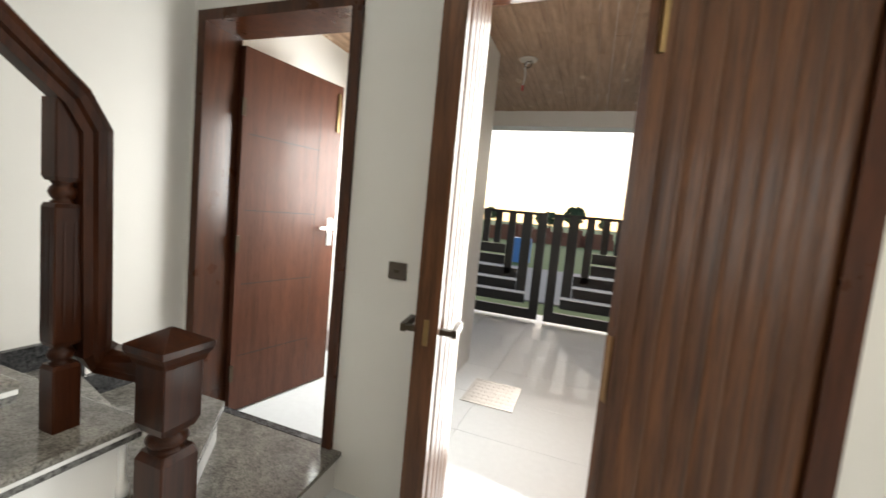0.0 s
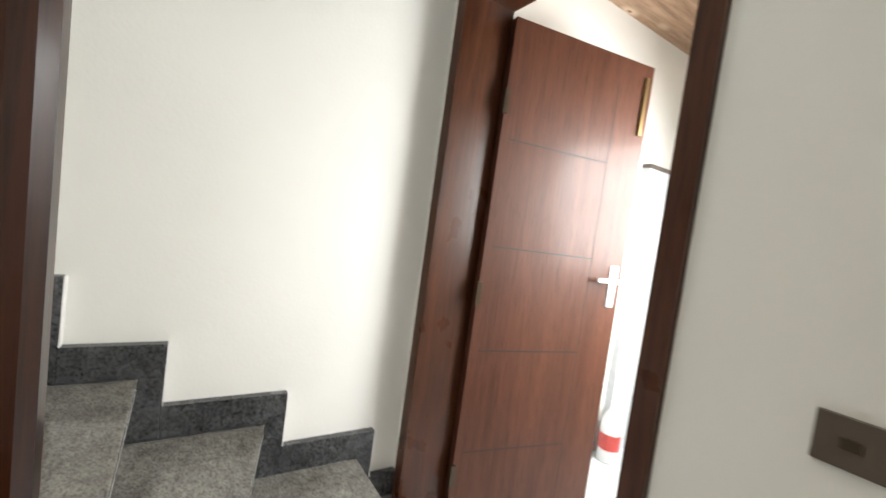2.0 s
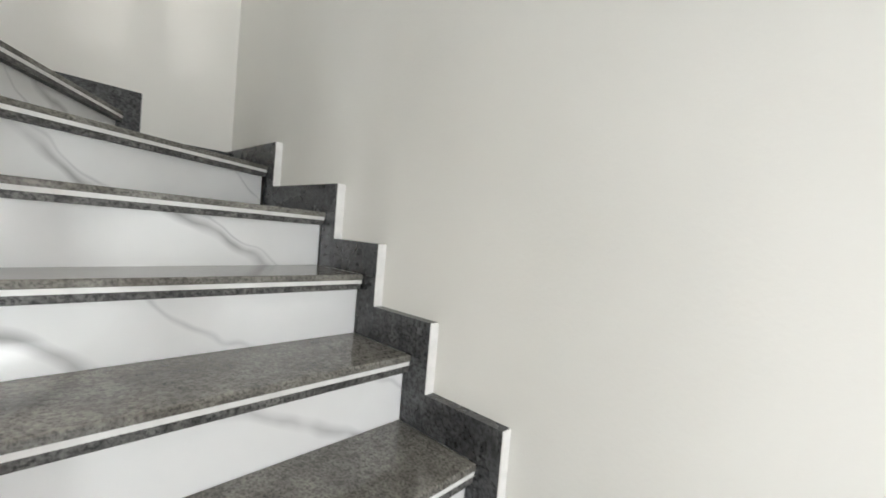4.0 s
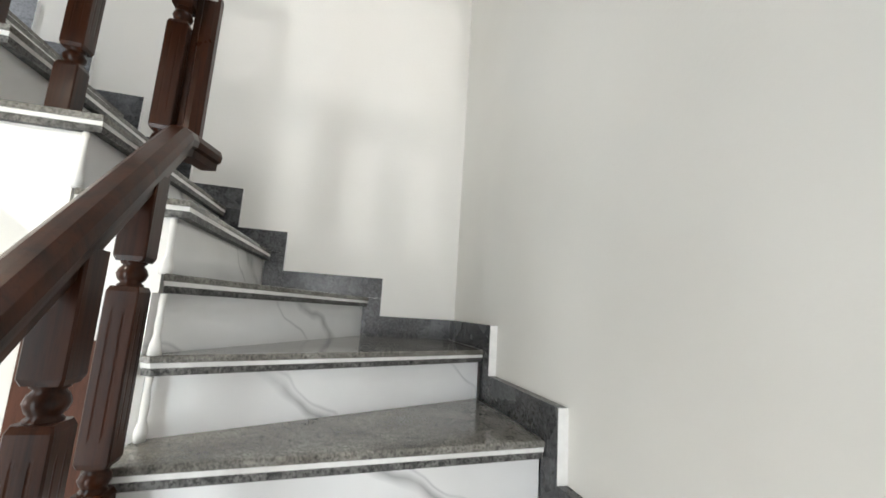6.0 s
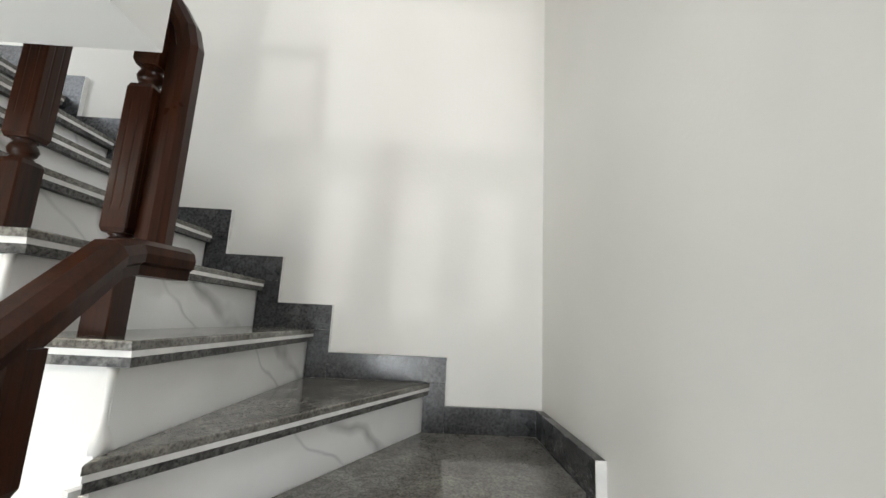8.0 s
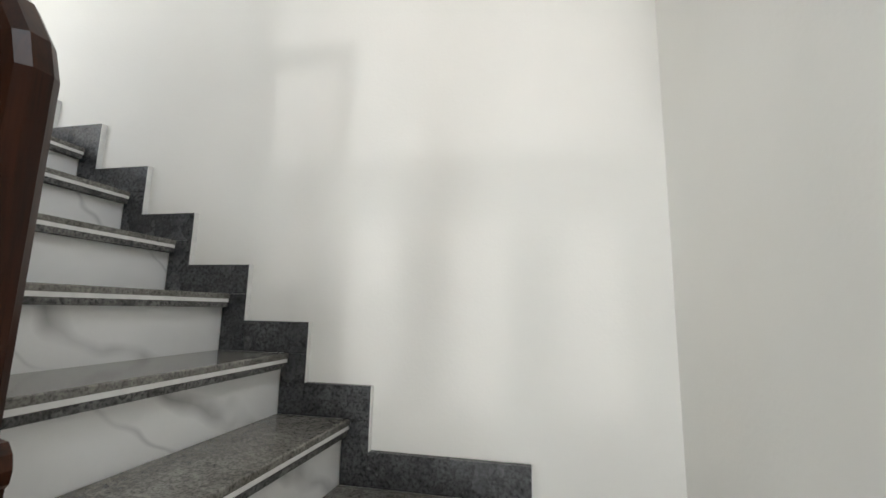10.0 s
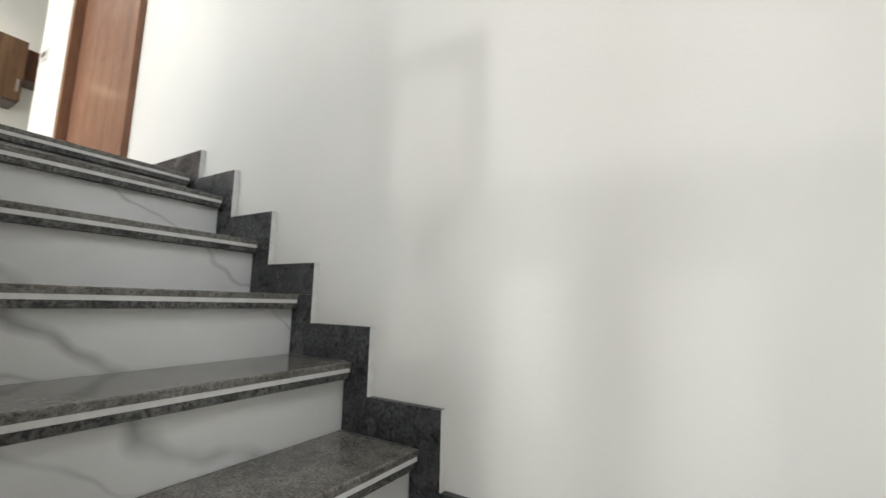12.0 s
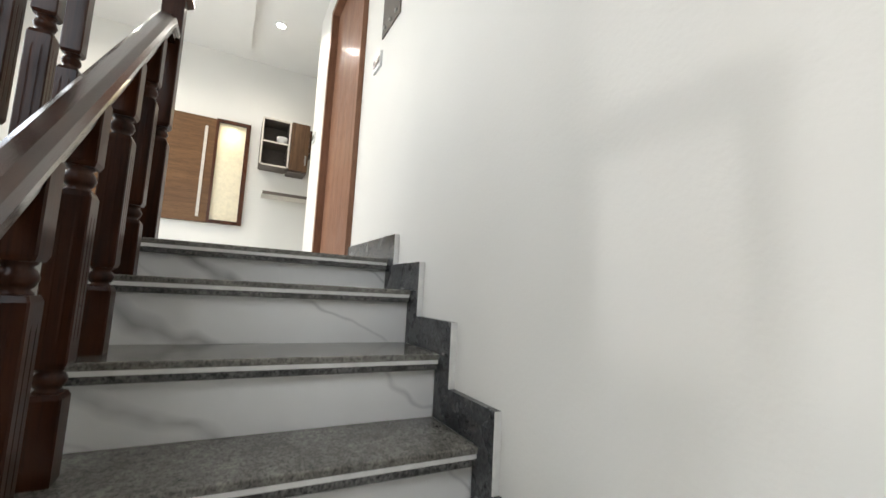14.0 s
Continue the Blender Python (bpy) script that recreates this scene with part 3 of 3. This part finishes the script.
    box_part("head", (x0, x1, y0, y1, z1 - face, z1), M_FRAME, ob, bev=0.004)
    return ob


door_frame("door_frame_1", "dark brown wooden frame of the side door", 0.014, 1.016, 0.03, 2.323, YA - 0.015, YA2 + 0.005, 0.055)
box_part("threshold", (0.069, 0.961, YA + 0.001, YA + 0.045, 0.03, R + 0.003), M_SKIRT)
tagged(bpy.data.objects["threshold"], "dark granite threshold of the side door", "threshold", kind="structure")

leaf = thing("door_1", "brown veneered door standing open with grooved lines", "door", pose(0.092, YA2 - 0.005, 0.042, 0, 0, 79), kind="structure")
LW, LH = 0.768, 2.19
bm = bmesh.new()
quad_box(bm, 0, LW, -0.02, 0.02, 0, LH)
bevel_all(bm, 0.002, 1)
part("panel", bm, M_DOOR, leaf)
# flat near-black strips, the shade of the grooves is put into their colour
for z in (0.35, 0.80, 1.25, 1.70):
    box_part("groove", (0.04, LW * 0.74, -0.0206, -0.0196, z, z + 0.005), M_GAP, leaf)
box_part("groove", (LW * 0.74, LW * 0.74 + 0.004, -0.0206, -0.0196, 0.0, LH - 0.12), M_GAP, leaf)
hd = box_part("handle_plate", (LW - 0.075, LW - 0.03, -0.026, -0.02, 1.03, 1.23), M_STEEL, leaf, "steel handle plate", 0.002)
box_part("lever", (LW - 0.17, LW - 0.045, -0.062, -0.048, 1.15, 1.168), M_STEEL, hd, "steel lever handle", 0.004)
box_part("bolt", (LW - 0.05, LW - 0.03, -0.032, -0.02, 1.86, 2.13), M_BRASS, leaf, "brass tower bolt", 0.002)
for z in (0.2, 1.0, 1.8):
    box_part("hinge", (-0.012, 0.012, -0.032, -0.02, z, z + 0.1), M_IRON, leaf, "dark steel hinge")

# room behind the side door
wall_with_holes("wall_side_room_left", YA2, 5.0, 0, 2.9, [], lambda u, w, z: (-0.1 - w * 0.1, u, z), M_WALL, "white wall of the side room")
# the opening is unseen, put there for the lamp that lights this room
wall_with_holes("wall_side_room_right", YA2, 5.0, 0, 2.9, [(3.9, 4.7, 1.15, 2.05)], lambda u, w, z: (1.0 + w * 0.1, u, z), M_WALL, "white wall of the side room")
wall_with_holes("wall_side_room_end", -0.2, 1.1, 0, 2.9, [], lambda u, w, z: (u, 5.0 + w * 0.1, z), M_WALL, "white end wall of the side room")
bm = bmesh.new()
prism(bm, [(-0.1, YA2), (0.07, YA2), (0.07, YA + 0.045), (0.96, YA + 0.045), (0.96, YA2), (1.0, YA2), (1.0, 5.0), (-0.1, 5.0)], 0.0, 0.03)
structure("floor_side_room", bm, M_TILE, "white tiled floor of the side room", "floor")
bm = bmesh.new()
quad_box(bm, -0.1, 1.0, YA2, 5.0, 2.70, 2.9)
structure("ceiling_side_room", bm, M_PLANK, "wooden plank ceiling of the side room", "ceiling")

locker = thing("wall_locker", "pale grey flat locker on the side room wall", "locker", pose(-0.1, 4.76, 0.03))
box_part("body", (0.0, 0.05, -0.22, 0.23, 0.0, 1.86), M_PALE, locker, bev=0.003)
box_part("top_trim", (0.0, 0.06, -0.225, 0.235, 1.86, 1.885), M_CABD, locker)
bottle = thing("bottle", "white plastic bottle with a red label on the floor", "bottle", pose(0.0, 4.50, 0.03))
bottle.scale = (1.5, 1.5, 1.4)
bm = bmesh.new()
nseg = 16
loft(bm, [[bm.verts.new((r * math.cos(6.2832 * i / nseg), r * math.sin(6.2832 * i / nseg), z)) for i in range(nseg)] for r, z in ((0.038, 0.0), (0.042, 0.01), (0.042, 0.17), (0.03, 0.21), (0.015, 0.235), (0.015, 0.27))])
part("body", bm, M_WHITE, bottle, smooth=True)
bm = bmesh.new()
loft(bm, [[bm.verts.new((r * math.cos(6.2832 * i / nseg), r * math.sin(6.2832 * i / nseg), z)) for i in range(nseg)] for r, z in ((0.0432, 0.06), (0.0432, 0.13))])
part("label", bm, M_RED, bottle, "red paper label")

# low store door under the upper flight
store = thing("door_5", "low plain brown store door under the stairs", "door", pose(0, -SKC, 0), kind="structure")
box_part("panel", (1.12, 1.865, 0.0, 0.035, 0.0, 1.68), M_DOOR, store, bev=0.003)
box_part("knob", (1.78, 1.81, 0.035, 0.07, 0.95, 0.98), M_STEEL, store, "steel knob", 0.006)

# ---- front door ----
door_frame("door_frame_2", "dark wooden frame of the front door", 1.454, 2.898, 0.0, 2.418, YA - 0.012, YA2 + 0.005, 0.08)


def fluted_leaf(name, label, m, width, height, th=0.022):
    ob = thing(name, label, "door", m, kind="structure")
    bm = bmesh.new()
    quad_box(bm, 0, width, -th, th, 0, height)
    bevel_all(bm, 0.002, 1)
    part("panel", bm, M_MAIN, ob)
    n = max(3, round((width - 0.10) / 0.085))
    w = (width - 0.10) / n
    for i in range(n):
        for s in (-1, 1):
            bm = bmesh.new()
            x = 0.05 + (i + 0.5) * w
            seg = 6
            rings = []
            for zz in (0.06, height - 0.06):
                rings.append([bm.verts.new((x - math.cos(math.pi * j / seg) * w * 0.46, s * (th - 0.0005 + 0.008 * math.sin(math.pi * j / seg)), zz)) for j in range(seg + 1)])
            a, b = rings
            for j in range(seg):
                bm.faces.new((a[j], a[j + 1], b[j + 1], b[j]))
            bm.faces.new(a)
            bm.faces.new(b)
            part("reed", bm, M_MAIN, ob)
    return ob


left_leaf = fluted_leaf("door_2", "narrow dark reeded front door leaf standing open", pose(1.562, 2.992, 0.012, 0, 0, -81), 0.52, 2.33, 0.036)
lock = box_part("lock_plate", (0.52, 0.523, -0.008, 0.008, 0.97, 1.05), M_BRASS, left_leaf, "brass lock plate", 0.001)
for s in (-1, 1):
    box_part("lever", (0.37, 0.49, s * 0.082 - 0.008, s * 0.082 + 0.008, 0.995, 1.02), M_IRON, left_leaf, "dark bronze lever handle", 0.004)
    box_part("lever_neck", (0.47, 0.49, min(s * 0.034, s * 0.082), max(s * 0.034, s * 0.082), 0.999, 1.016), M_IRON, left_leaf, "dark bronze lever handle", 0.003)
right_leaf = fluted_leaf("door_3", "wide dark reeded front door leaf half open", pose(2.84, 3.03, 0.012, 0, 0, 210), 0.78, 2.33)
box_part("bolt", (0.755, 0.772, 0.022, 0.034, 1.86, 2.28), M_BRASS, right_leaf, "aged brass tower bolt", 0.002)
box_part("lock_plate", (0.78, 0.783, -0.012, 0.012, 0.86, 1.06), M_BRASS, right_leaf, "brass strike plate", 0.001)

# switch beside the doors
sw = thing("wall_switch", "small brown wall switch beside the side door", "switch", pose(1.29, YA, 1.113))
box_part("plate", (-0.043, 0.043, -0.012, 0.0, -0.038, 0.038), M_SWITCH, sw, bev=0.003)
box_part("button", (-0.012, 0.012, -0.016, -0.012, -0.008, 0.008), M_IRON, sw, bev=0.001)

# ---- porch and street ----
bm = bmesh.new()
quad_box(bm, -3.0, 6.0, YA2, 7.6, -0.2, -0.006)
structure("floor_porch", bm, M_TILE, "white tiled porch floor", "floor")
porch_tiles = thing("tiles_porch", "white porch floor tiles with thin joints", "tiles", kind="structure")
tile_mesh = None
for i in range(5):
    for j in range(7):
        if tile_mesh is None:
            bm = bmesh.new()
            quad_box(bm, 0, 0.597, 0, 0.597, 0, 0.006)
            bevel_all(bm, 0.0015, 1)
            tile_mesh = finish("tile", bm, M_TILE)
        tile = new("tile", tile_mesh)
        tile.parent = porch_tiles
        tile.location = (0.2 + i * 0.6, YA2 + 0.005 + j * 0.6, -0.006)
wall_with_holes("wall_porch_left", 5.0, 7.6, -0.2, 3.0, [], lambda u, w, z: (-1.0 - w * 0.2, u, z), M_WALL, "white porch side wall")
wall_with_holes("wall_porch_right", YA2, 7.6, -0.2, 3.0, [], lambda u, w, z: (4.2 + w * 0.2, u, z), M_WALL, "white porch side wall")
bm = bmesh.new()
quad_box(bm, -1.2, 4.4, 7.0, 7.3, 2.68, 3.1)
structure("beam_porch", bm, M_CEIL, "white painted beam at the porch front", "beam")
planks = thing("ceiling_porch", "pine plank ceiling of the porch", "ceiling", kind="structure")
for i in range(45):
    x = -1.0 + i * 0.118
    for j in range(5):
        y0 = YA2 + 0.01 + j * 1.1 - (i * 0.37 % 1.0) * 0.9
        a, b = max(y0, YA2 + 0.01), min(y0 + 1.095, 7.0)
        if b - a > 0.05:
            box_part("plank", (x, x + 0.1155, a, b, 2.88 + 0.002 * (i % 3), 2.90), M_PLANK, planks)
bm = bmesh.new()
quad_box(bm, -1.2, 4.4, YA2, 7.0, 2.905, 3.1)
part("backing", bm, M_CEIL, planks)

gate = thing("gate", "black steel double gate of slats", "gate", pose(-0.07, 7.1, 0.03))


def bar(x0, x1, z0, z1):
    box_part("slat", (x0, x1, -0.02, 0.02, z0, z1), M_BLACK, gate)


for s, c in ((-1, 1.555), (1, 1.645)):
    f = lambda d: c + s * d
    lo = lambda a, b: (min(f(a), f(b)), max(f(a), f(b)))
    bar(*lo(0, 0.10), 0, 1.5)
    bar(*lo(1.85, 1.93), 0, 1.5)
    bar(*lo(0.10, 1.85), 1.46, 1.5)
    bar(*lo(0.10, 1.85), 0, 0.14)
    bar(*lo(0.10, 0.12), 0.14, 1.46)
    bar(*lo(0.20, 0.33), 0.38, 1.46)
    bar(*lo(0.43, 0.53), 0.60, 1.46)
    bar(*lo(0.63, 0.72), 1.02, 1.46)
    bar(*lo(0.80, 0.89), 1.02, 1.46)
    bar(*lo(0.97, 1.16), 1.02, 1.46)
    for i, (a, z) in enumerate(((0.20, 0.21), (0.34, 0.38), (0.34, 0.55), (0.54, 0.72), (0.54, 0.88))):
        bar(*lo(a, 1.85), z, z + 0.132)
    bar(*lo(1.25, 1.85), 1.06, 1.18)
    bar(*lo(1.25, 1.85), 1.26, 1.38)

grate = thing("floor_drain", "pale steel drain grating in the porch floor", "drain", pose(1.4, 4.45, 0.0005, 0, 0, 0))
for a, b, c, d in ((-0.28, 0.28, -0.22, -0.19), (-0.28, 0.28, 0.19, 0.22), (-0.28, -0.25, -0.19, 0.19), (0.25, 0.28, -0.19, 0.19)):
    box_part("frame_bar", (a, b, c, d, 0.0, 0.006), M_STEEL, grate)
box_part("sump", (-0.25, 0.25, -0.19, 0.19, 0.0, 0.001), M_CABD, grate)
for i in range(9):
    box_part("grating_bar", (-0.245 + i * 0.0555, -0.2 + i * 0.0555, -0.19, 0.19, 0.001, 0.004), M_STEEL, grate)
for j in range(6):
    box_part("cross_bar", (-0.25, 0.25, -0.175 + j * 0.062, -0.135 + j * 0.062, 0.001, 0.0046), M_STEEL, grate)

grate.location.x = 1.49
grate.scale = (0.70, 1.06, 1.0)
# fan hook with a loose wire
hook = thing("ceiling_hook", "dark steel ceiling hook with a dangling white wire", "hook", pose(1.34, 5.24, 2.88))
bm = bmesh.new()
bmesh.ops.create_cone(bm, cap_ends=True, segments=24, radius1=0.075, radius2=0.082, depth=0.012, matrix=Matrix.Translation((0, 0, -0.004)))
part("rose", bm, M_CABE, hook, "pale round ceiling rose")
bm = bmesh.new()
prev = None
for i in range(13):
    a = math.pi * 1.6 * i / 12
    c = Vector((0.03 * math.cos(a), 0, -0.045 - 0.03 * math.sin(a)))
    o = Vector((math.cos(a), 0, -math.sin(a)))
    now = [bm.verts.new(c + (o * math.cos(q) + Vector((0, 1, 0)) * math.sin(q)) * 0.007) for q in (0, 1.257, 2.513, 3.77, 5.027)]
    if prev:
        for q in range(5):
            bm.faces.new((prev[q], prev[(q + 1) % 5], now[(q + 1) % 5], now[q]))
    prev = now
part("hook_iron", bm, M_IRON, hook)
box_part("shank", (0.024, 0.036, -0.006, 0.006, -0.05, -0.008), M_IRON, hook)
for k, (x0, x1) in enumerate(((-0.01, -0.025), (-0.025, -0.015), (-0.015, -0.03))):
    z0, z1 = -0.008 - 0.075 * k, -0.008 - 0.075 * (k + 1)
    bm = bmesh.new()
    quad_box(bm, x0 - 0.005, x0 + 0.005, -0.005, 0.005, z1, z0)
    for v in bm.verts:
        v.co.x += (x1 - x0) * (z0 - v.co.z) / 0.075
    part("wire", bm, M_WHITE, hook)
box_part("wire_end", (-0.04, -0.02, -0.01, 0.01, -0.28, -0.232), M_RED, hook, "red insulated wire end", 0.003)

bm = bmesh.new()
quad_box(bm, -300, 300, 7.6, 600, -0.5, -0.2)
quad_box(bm, -300, 300, -300, 7.6, -0.5, -0.21)
structure("ground", bm, M_GRASS, "green grass field beyond the gate", "ground")
bm = bmesh.new()
quad_box(bm, -80, 80, 9.5, 15.5, -0.2, -0.17)
structure("road", bm, M_ROAD, "pale grey road before the house", "road")
bm = bmesh.new()
for i in range(60):
    x, y = -6 + random.random() * 9, 34 + random.random() * 2
    quad_box(bm, x, x + 0.8, y, y + 0.5, -0.2, 0.2 + random.random() * 1.0)
tagged(part("brick_stack", bm, M_BRICKRED), "far stacks of red bricks in the field", "bricks", kind="stuff")
box_part("blue_container", (-0.9, -0.1, 17.0, 17.6, -0.2, 0.75), M_BLUE, bev=0.03)
tagged(bpy.data.objects["blue_container"], "blue box standing beyond the road", "container")


def tree(x, y, h, seed):
    rnd = random.Random(seed)
    ob = thing("tree", "distant leafy green tree", "tree", pose(x, y, -0.2), "far trees")
    bm = bmesh.new()
    loft(bm, [ring(bm, 0.2, 0, 0.07), ring(bm, 0.14, h * 0.5, 0.05), ring(bm, 0.05, h * 0.8, 0.01)])
    part("trunk", bm, M_BARK, ob)
    bm = bmesh.new()
    for i in range(420):
        a, r = rnd.random() * 6.283, rnd.random() ** 0.5 * h * 0.42
        z = h * (0.42 + 0.55 * rnd.random())
        r *= max(0.25, 1 - abs(z / h - 0.65) * 1.6)
        c = Vector((r * math.cos(a), r * math.sin(a), z))
        s = h * 0.045 * (0.5 + rnd.random())
        q = Euler((rnd.random() * 6, rnd.random() * 6, rnd.random() * 6)).to_matrix()
        bm.faces.new([bm.verts.new(c + q @ Vector(p) * s) for p in ((-1, -1, 0), (1, -0.8, 0.2), (0.9, 1, 0), (-1, 0.8, 0.3))])
    part("crown", bm, M_LEAF, ob)


for i, (x, y, h) in enumerate(((-6, 85, 4), (-1.2, 80, 5.2), (12, 110, 4), (-22, 100, 4.5), (22, 90, 4), (-12, 120, 4.5), (5, 130, 4), (34, 120, 5))):
    tree(x, y, h, i)

# ---- upper hall ----
door_frame("door_frame_3", "reddish wooden frame of the upper door", 3.142, 4.248, ZU, 5.548, -0.21, 0.012, 0.05)
up = thing("door_4", "plain reddish brown door set back in its frame", "door", kind="structure")
for ob in bpy.data.objects["door_frame_3"].children_recursive:
    ob.data.materials.clear()
    ob.data.materials.append(M_UPDOOR)
box_part("panel", (3.203, 4.19, -0.085, -0.045, ZU + 0.01, 5.49), M_UPDOOR, up, bev=0.002)
# near-black slab paints the shade in the gap between door and frame
box_part("rebate", (3.193, 4.197, -0.12, -0.095, ZU + 0.01, 5.497), M_GAP, up, "near-black slab for the shade in the gap round the door")
for z in (3.75, 4.45, 5.2):
    box_part("hinge", (3.195, 3.215, -0.046, -0.038, z, z + 0.1), M_IRON, up, "dark steel hinge", 0.002)

mp = thing("wall_panel", "brown wooden wall panel with a lit cream field", "wall panel", pose(XF, -0.03, -0.075))
box_part("board", (-0.04, 0, 0.93, 2.2, 3.86, 5.11), M_PANEL, mp, bev=0.003)
box_part("strip", (-0.055, -0.04, 1.01, 1.04, 3.92, 5.0), M_CABE, mp, "pale metal strip")
box_part("frame", (-0.05, 0, 0.56, 0.61, 3.86, 5.12), M_FRAME, mp)
box_part("frame", (-0.05, 0, 0.90, 0.93, 3.86, 5.12), M_FRAME, mp)
box_part("frame", (-0.05, 0, 0.61, 0.90, 5.08, 5.12), M_FRAME, mp)
box_part("frame", (-0.05, 0, 0.61, 0.90, 3.86, 3.90), M_FRAME, mp)
box_part("field", (-0.02, 0, 0.61, 0.90, 3.90, 5.08), M_NICHE, mp, "cream panel lit from above")

cab = thing("wall_cabinet", "open wall cabinet with dark shelves and a brown door", "cabinet", pose(XF, -0.025, -0.06))
D = -0.30
for y in (0.425, 0.12):
    box_part("side", (D, 0, y, y + 0.015, 4.585, 5.155), M_CABD, cab)
    box_part("edge_band", (D - 0.003, D, y - 0.002, y + 0.017, 4.585, 5.155), M_CABE, cab, "pale edge band")
for z in (4.575, 4.86, 5.14):
    box_part("shelf", (D, -0.01, 0.137, 0.423, z, z + 0.015), M_CABD, cab)
    box_part("edge_band", (D - 0.003, D, 0.139, 0.421, z - 0.002, z + 0.017), M_CABE, cab, "pale edge band")
box_part("back", (-0.01, 0, 0.137, 0.423, 4.59, 5.15), M_CABD, cab)
box_part("door_box", (D + 0.02, 0, -0.10, 0.117, 4.55, 5.16), M_CABD, cab)
dr = box_part("door", (D - 0.03, D + 0.018, -0.10, 0.112, 4.56, 5.155), M_WALNUT, cab, "brown cabinet door", 0.003)
box_part("handle", (D - 0.05, D - 0.03, -0.075, -0.06, 4.64, 4.76), M_STEEL, dr, "steel handle")
cab2 = thing("wall_cabinet", "small dark wall cabinet beside the open one", "cabinet", pose(XF, -0.025, -0.06))
box_part("carcass", (-0.22, 0, -0.45, -0.115, 4.82, 5.13), M_CABD, cab2, bev=0.003)
box_part("door", (-0.24, -0.221, -0.45, -0.115, 4.82, 5.13), M_FRAME, cab2, bev=0.003)
bowl = thing("bowl", "small white bowl on the cabinet shelf", "bowl", pose(XF - 0.16, 0.175, 4.815))
bm = bmesh.new()
loft(bm, [[bm.verts.new((r * math.cos(6.2832 * i / 20), r * math.sin(6.2832 * i / 20), z)) for i in range(20)] for r, z in ((0.03, 0.0), (0.034, 0.008), (0.058, 0.05), (0.066, 0.11), (0.062, 0.11), (0.05, 0.05), (0.02, 0.015))])
part("shell", bm, M_WHITE, bowl, smooth=True)
sh = thing("wall_shelf", "pale floating wall shelf with a grey edge below the cabinet", "shelf", pose(XF, -0.025, -0.03))
box_part("board", (-0.3, 0, -0.4, 0.37, 4.20, 4.232), M_CABE, sh, bev=0.002)
box_part("edge_band", (-0.304, -0.3, -0.4, 0.37, 4.198, 4.234), M_CABD, sh, "grey edge band")

for x, z in ((4.83, 4.58), (2.84, 4.37)):
    s2 = thing("wall_switch", "small wall switch with brown and white buttons", "switch", pose(x, -SKC, z), "upper wall switches")
    box_part("plate", (-0.06, 0.06, 0.0, 0.012, -0.045, 0.045), M_WHITE, s2, bev=0.002)
    for i in (-1, 0, 1):
        box_part("button", (i * 0.035 - 0.012, i * 0.035 + 0.012, 0.012, 0.016, -0.02, 0.02), M_SWITCH, s2)


def downlight(x, y, z, power, colour=(1.0, 0.93, 0.82)):
    ob = thing("downlight", "round white recessed ceiling downlight", "downlight", pose(x, y, z), "downlights")
    bm = bmesh.new()
    bmesh.ops.create_cone(bm, cap_ends=True, segments=24, radius1=0.055, radius2=0.06, depth=0.012, matrix=pose(0, 0, -0.006))
    part("rim", bm, M_WHITE, ob)
    bm = bmesh.new()
    bmesh.ops.create_cone(bm, cap_ends=True, segments=24, radius1=0.042, radius2=0.042, depth=0.006, matrix=pose(0, 0, -0.0145))
    part("diffuser", bm, M_LAMP, ob, "glowing diffuser")
    lamp("downlight_lamp", "SPOT", pose(x, y, z - 0.03), power, colour)


# only the first has a known place, the other two are added fill
for x, y, p in ((5.25, 0.36, 29), (4.0, 1.8, 32), (5.4, 1.9, 32)):
    downlight(x, y, ZC, p)
for x, y, p in ((1.6, 1.45, 11), (2.9, 2.0, 14), (3.9, 1.6, 12), (2.6, 0.5, 9)):
    downlight(x, y, ZG, p, (1.0, 0.88, 0.70))

lamp("niche_lamp", "SPOT", pose(XF - 0.10, 0.725, 4.985, 0, 12, 0), 3.2, (1.0, 0.85, 0.55))

# recessed box in the wall above the stair head
box = thing("junction_box", "grey recessed electrical box in the wall", "junction box", pose(2.66, -SKC, 4.62))
box_part("plate", (-0.13, 0.13, 0.0, 0.008, -0.14, 0.14), M_CABD, box, bev=0.002)
for i in (-1, 0, 1):
    box_part("cover_screw", (i * 0.08 - 0.008, i * 0.08 + 0.008, 0.008, 0.014, -0.11, -0.094), M_STEEL, box)

# unseen screen in the upper window: a broad transom with upright bars below it
grille = thing("window_1", "unseen window screen shaped to cast bands of shade", "window", pose(0, YA, 0), kind="structure")
# added to cast the band and strips of shade on the back wall
box_part("transom", (0.03, 1.33, 0.04, 0.10, 4.725, 4.91), M_WHITE, grille)
gaps = [(0.10, 0.28), (0.45, 0.64), (0.80, 0.985), (1.12, 1.29)]
edges = [0.03] + [e for g in gaps for e in g] + [1.33]
for x0, x1 in zip(edges[::2], edges[1::2]):
    box_part("upright", (x0, x1, 0.04, 0.10, 4.07, 4.725), M_WHITE, grille)
box_part("sill", (0.03, 1.33, 0.0, 0.22, 4.05, 4.07), M_WHITE, grille)
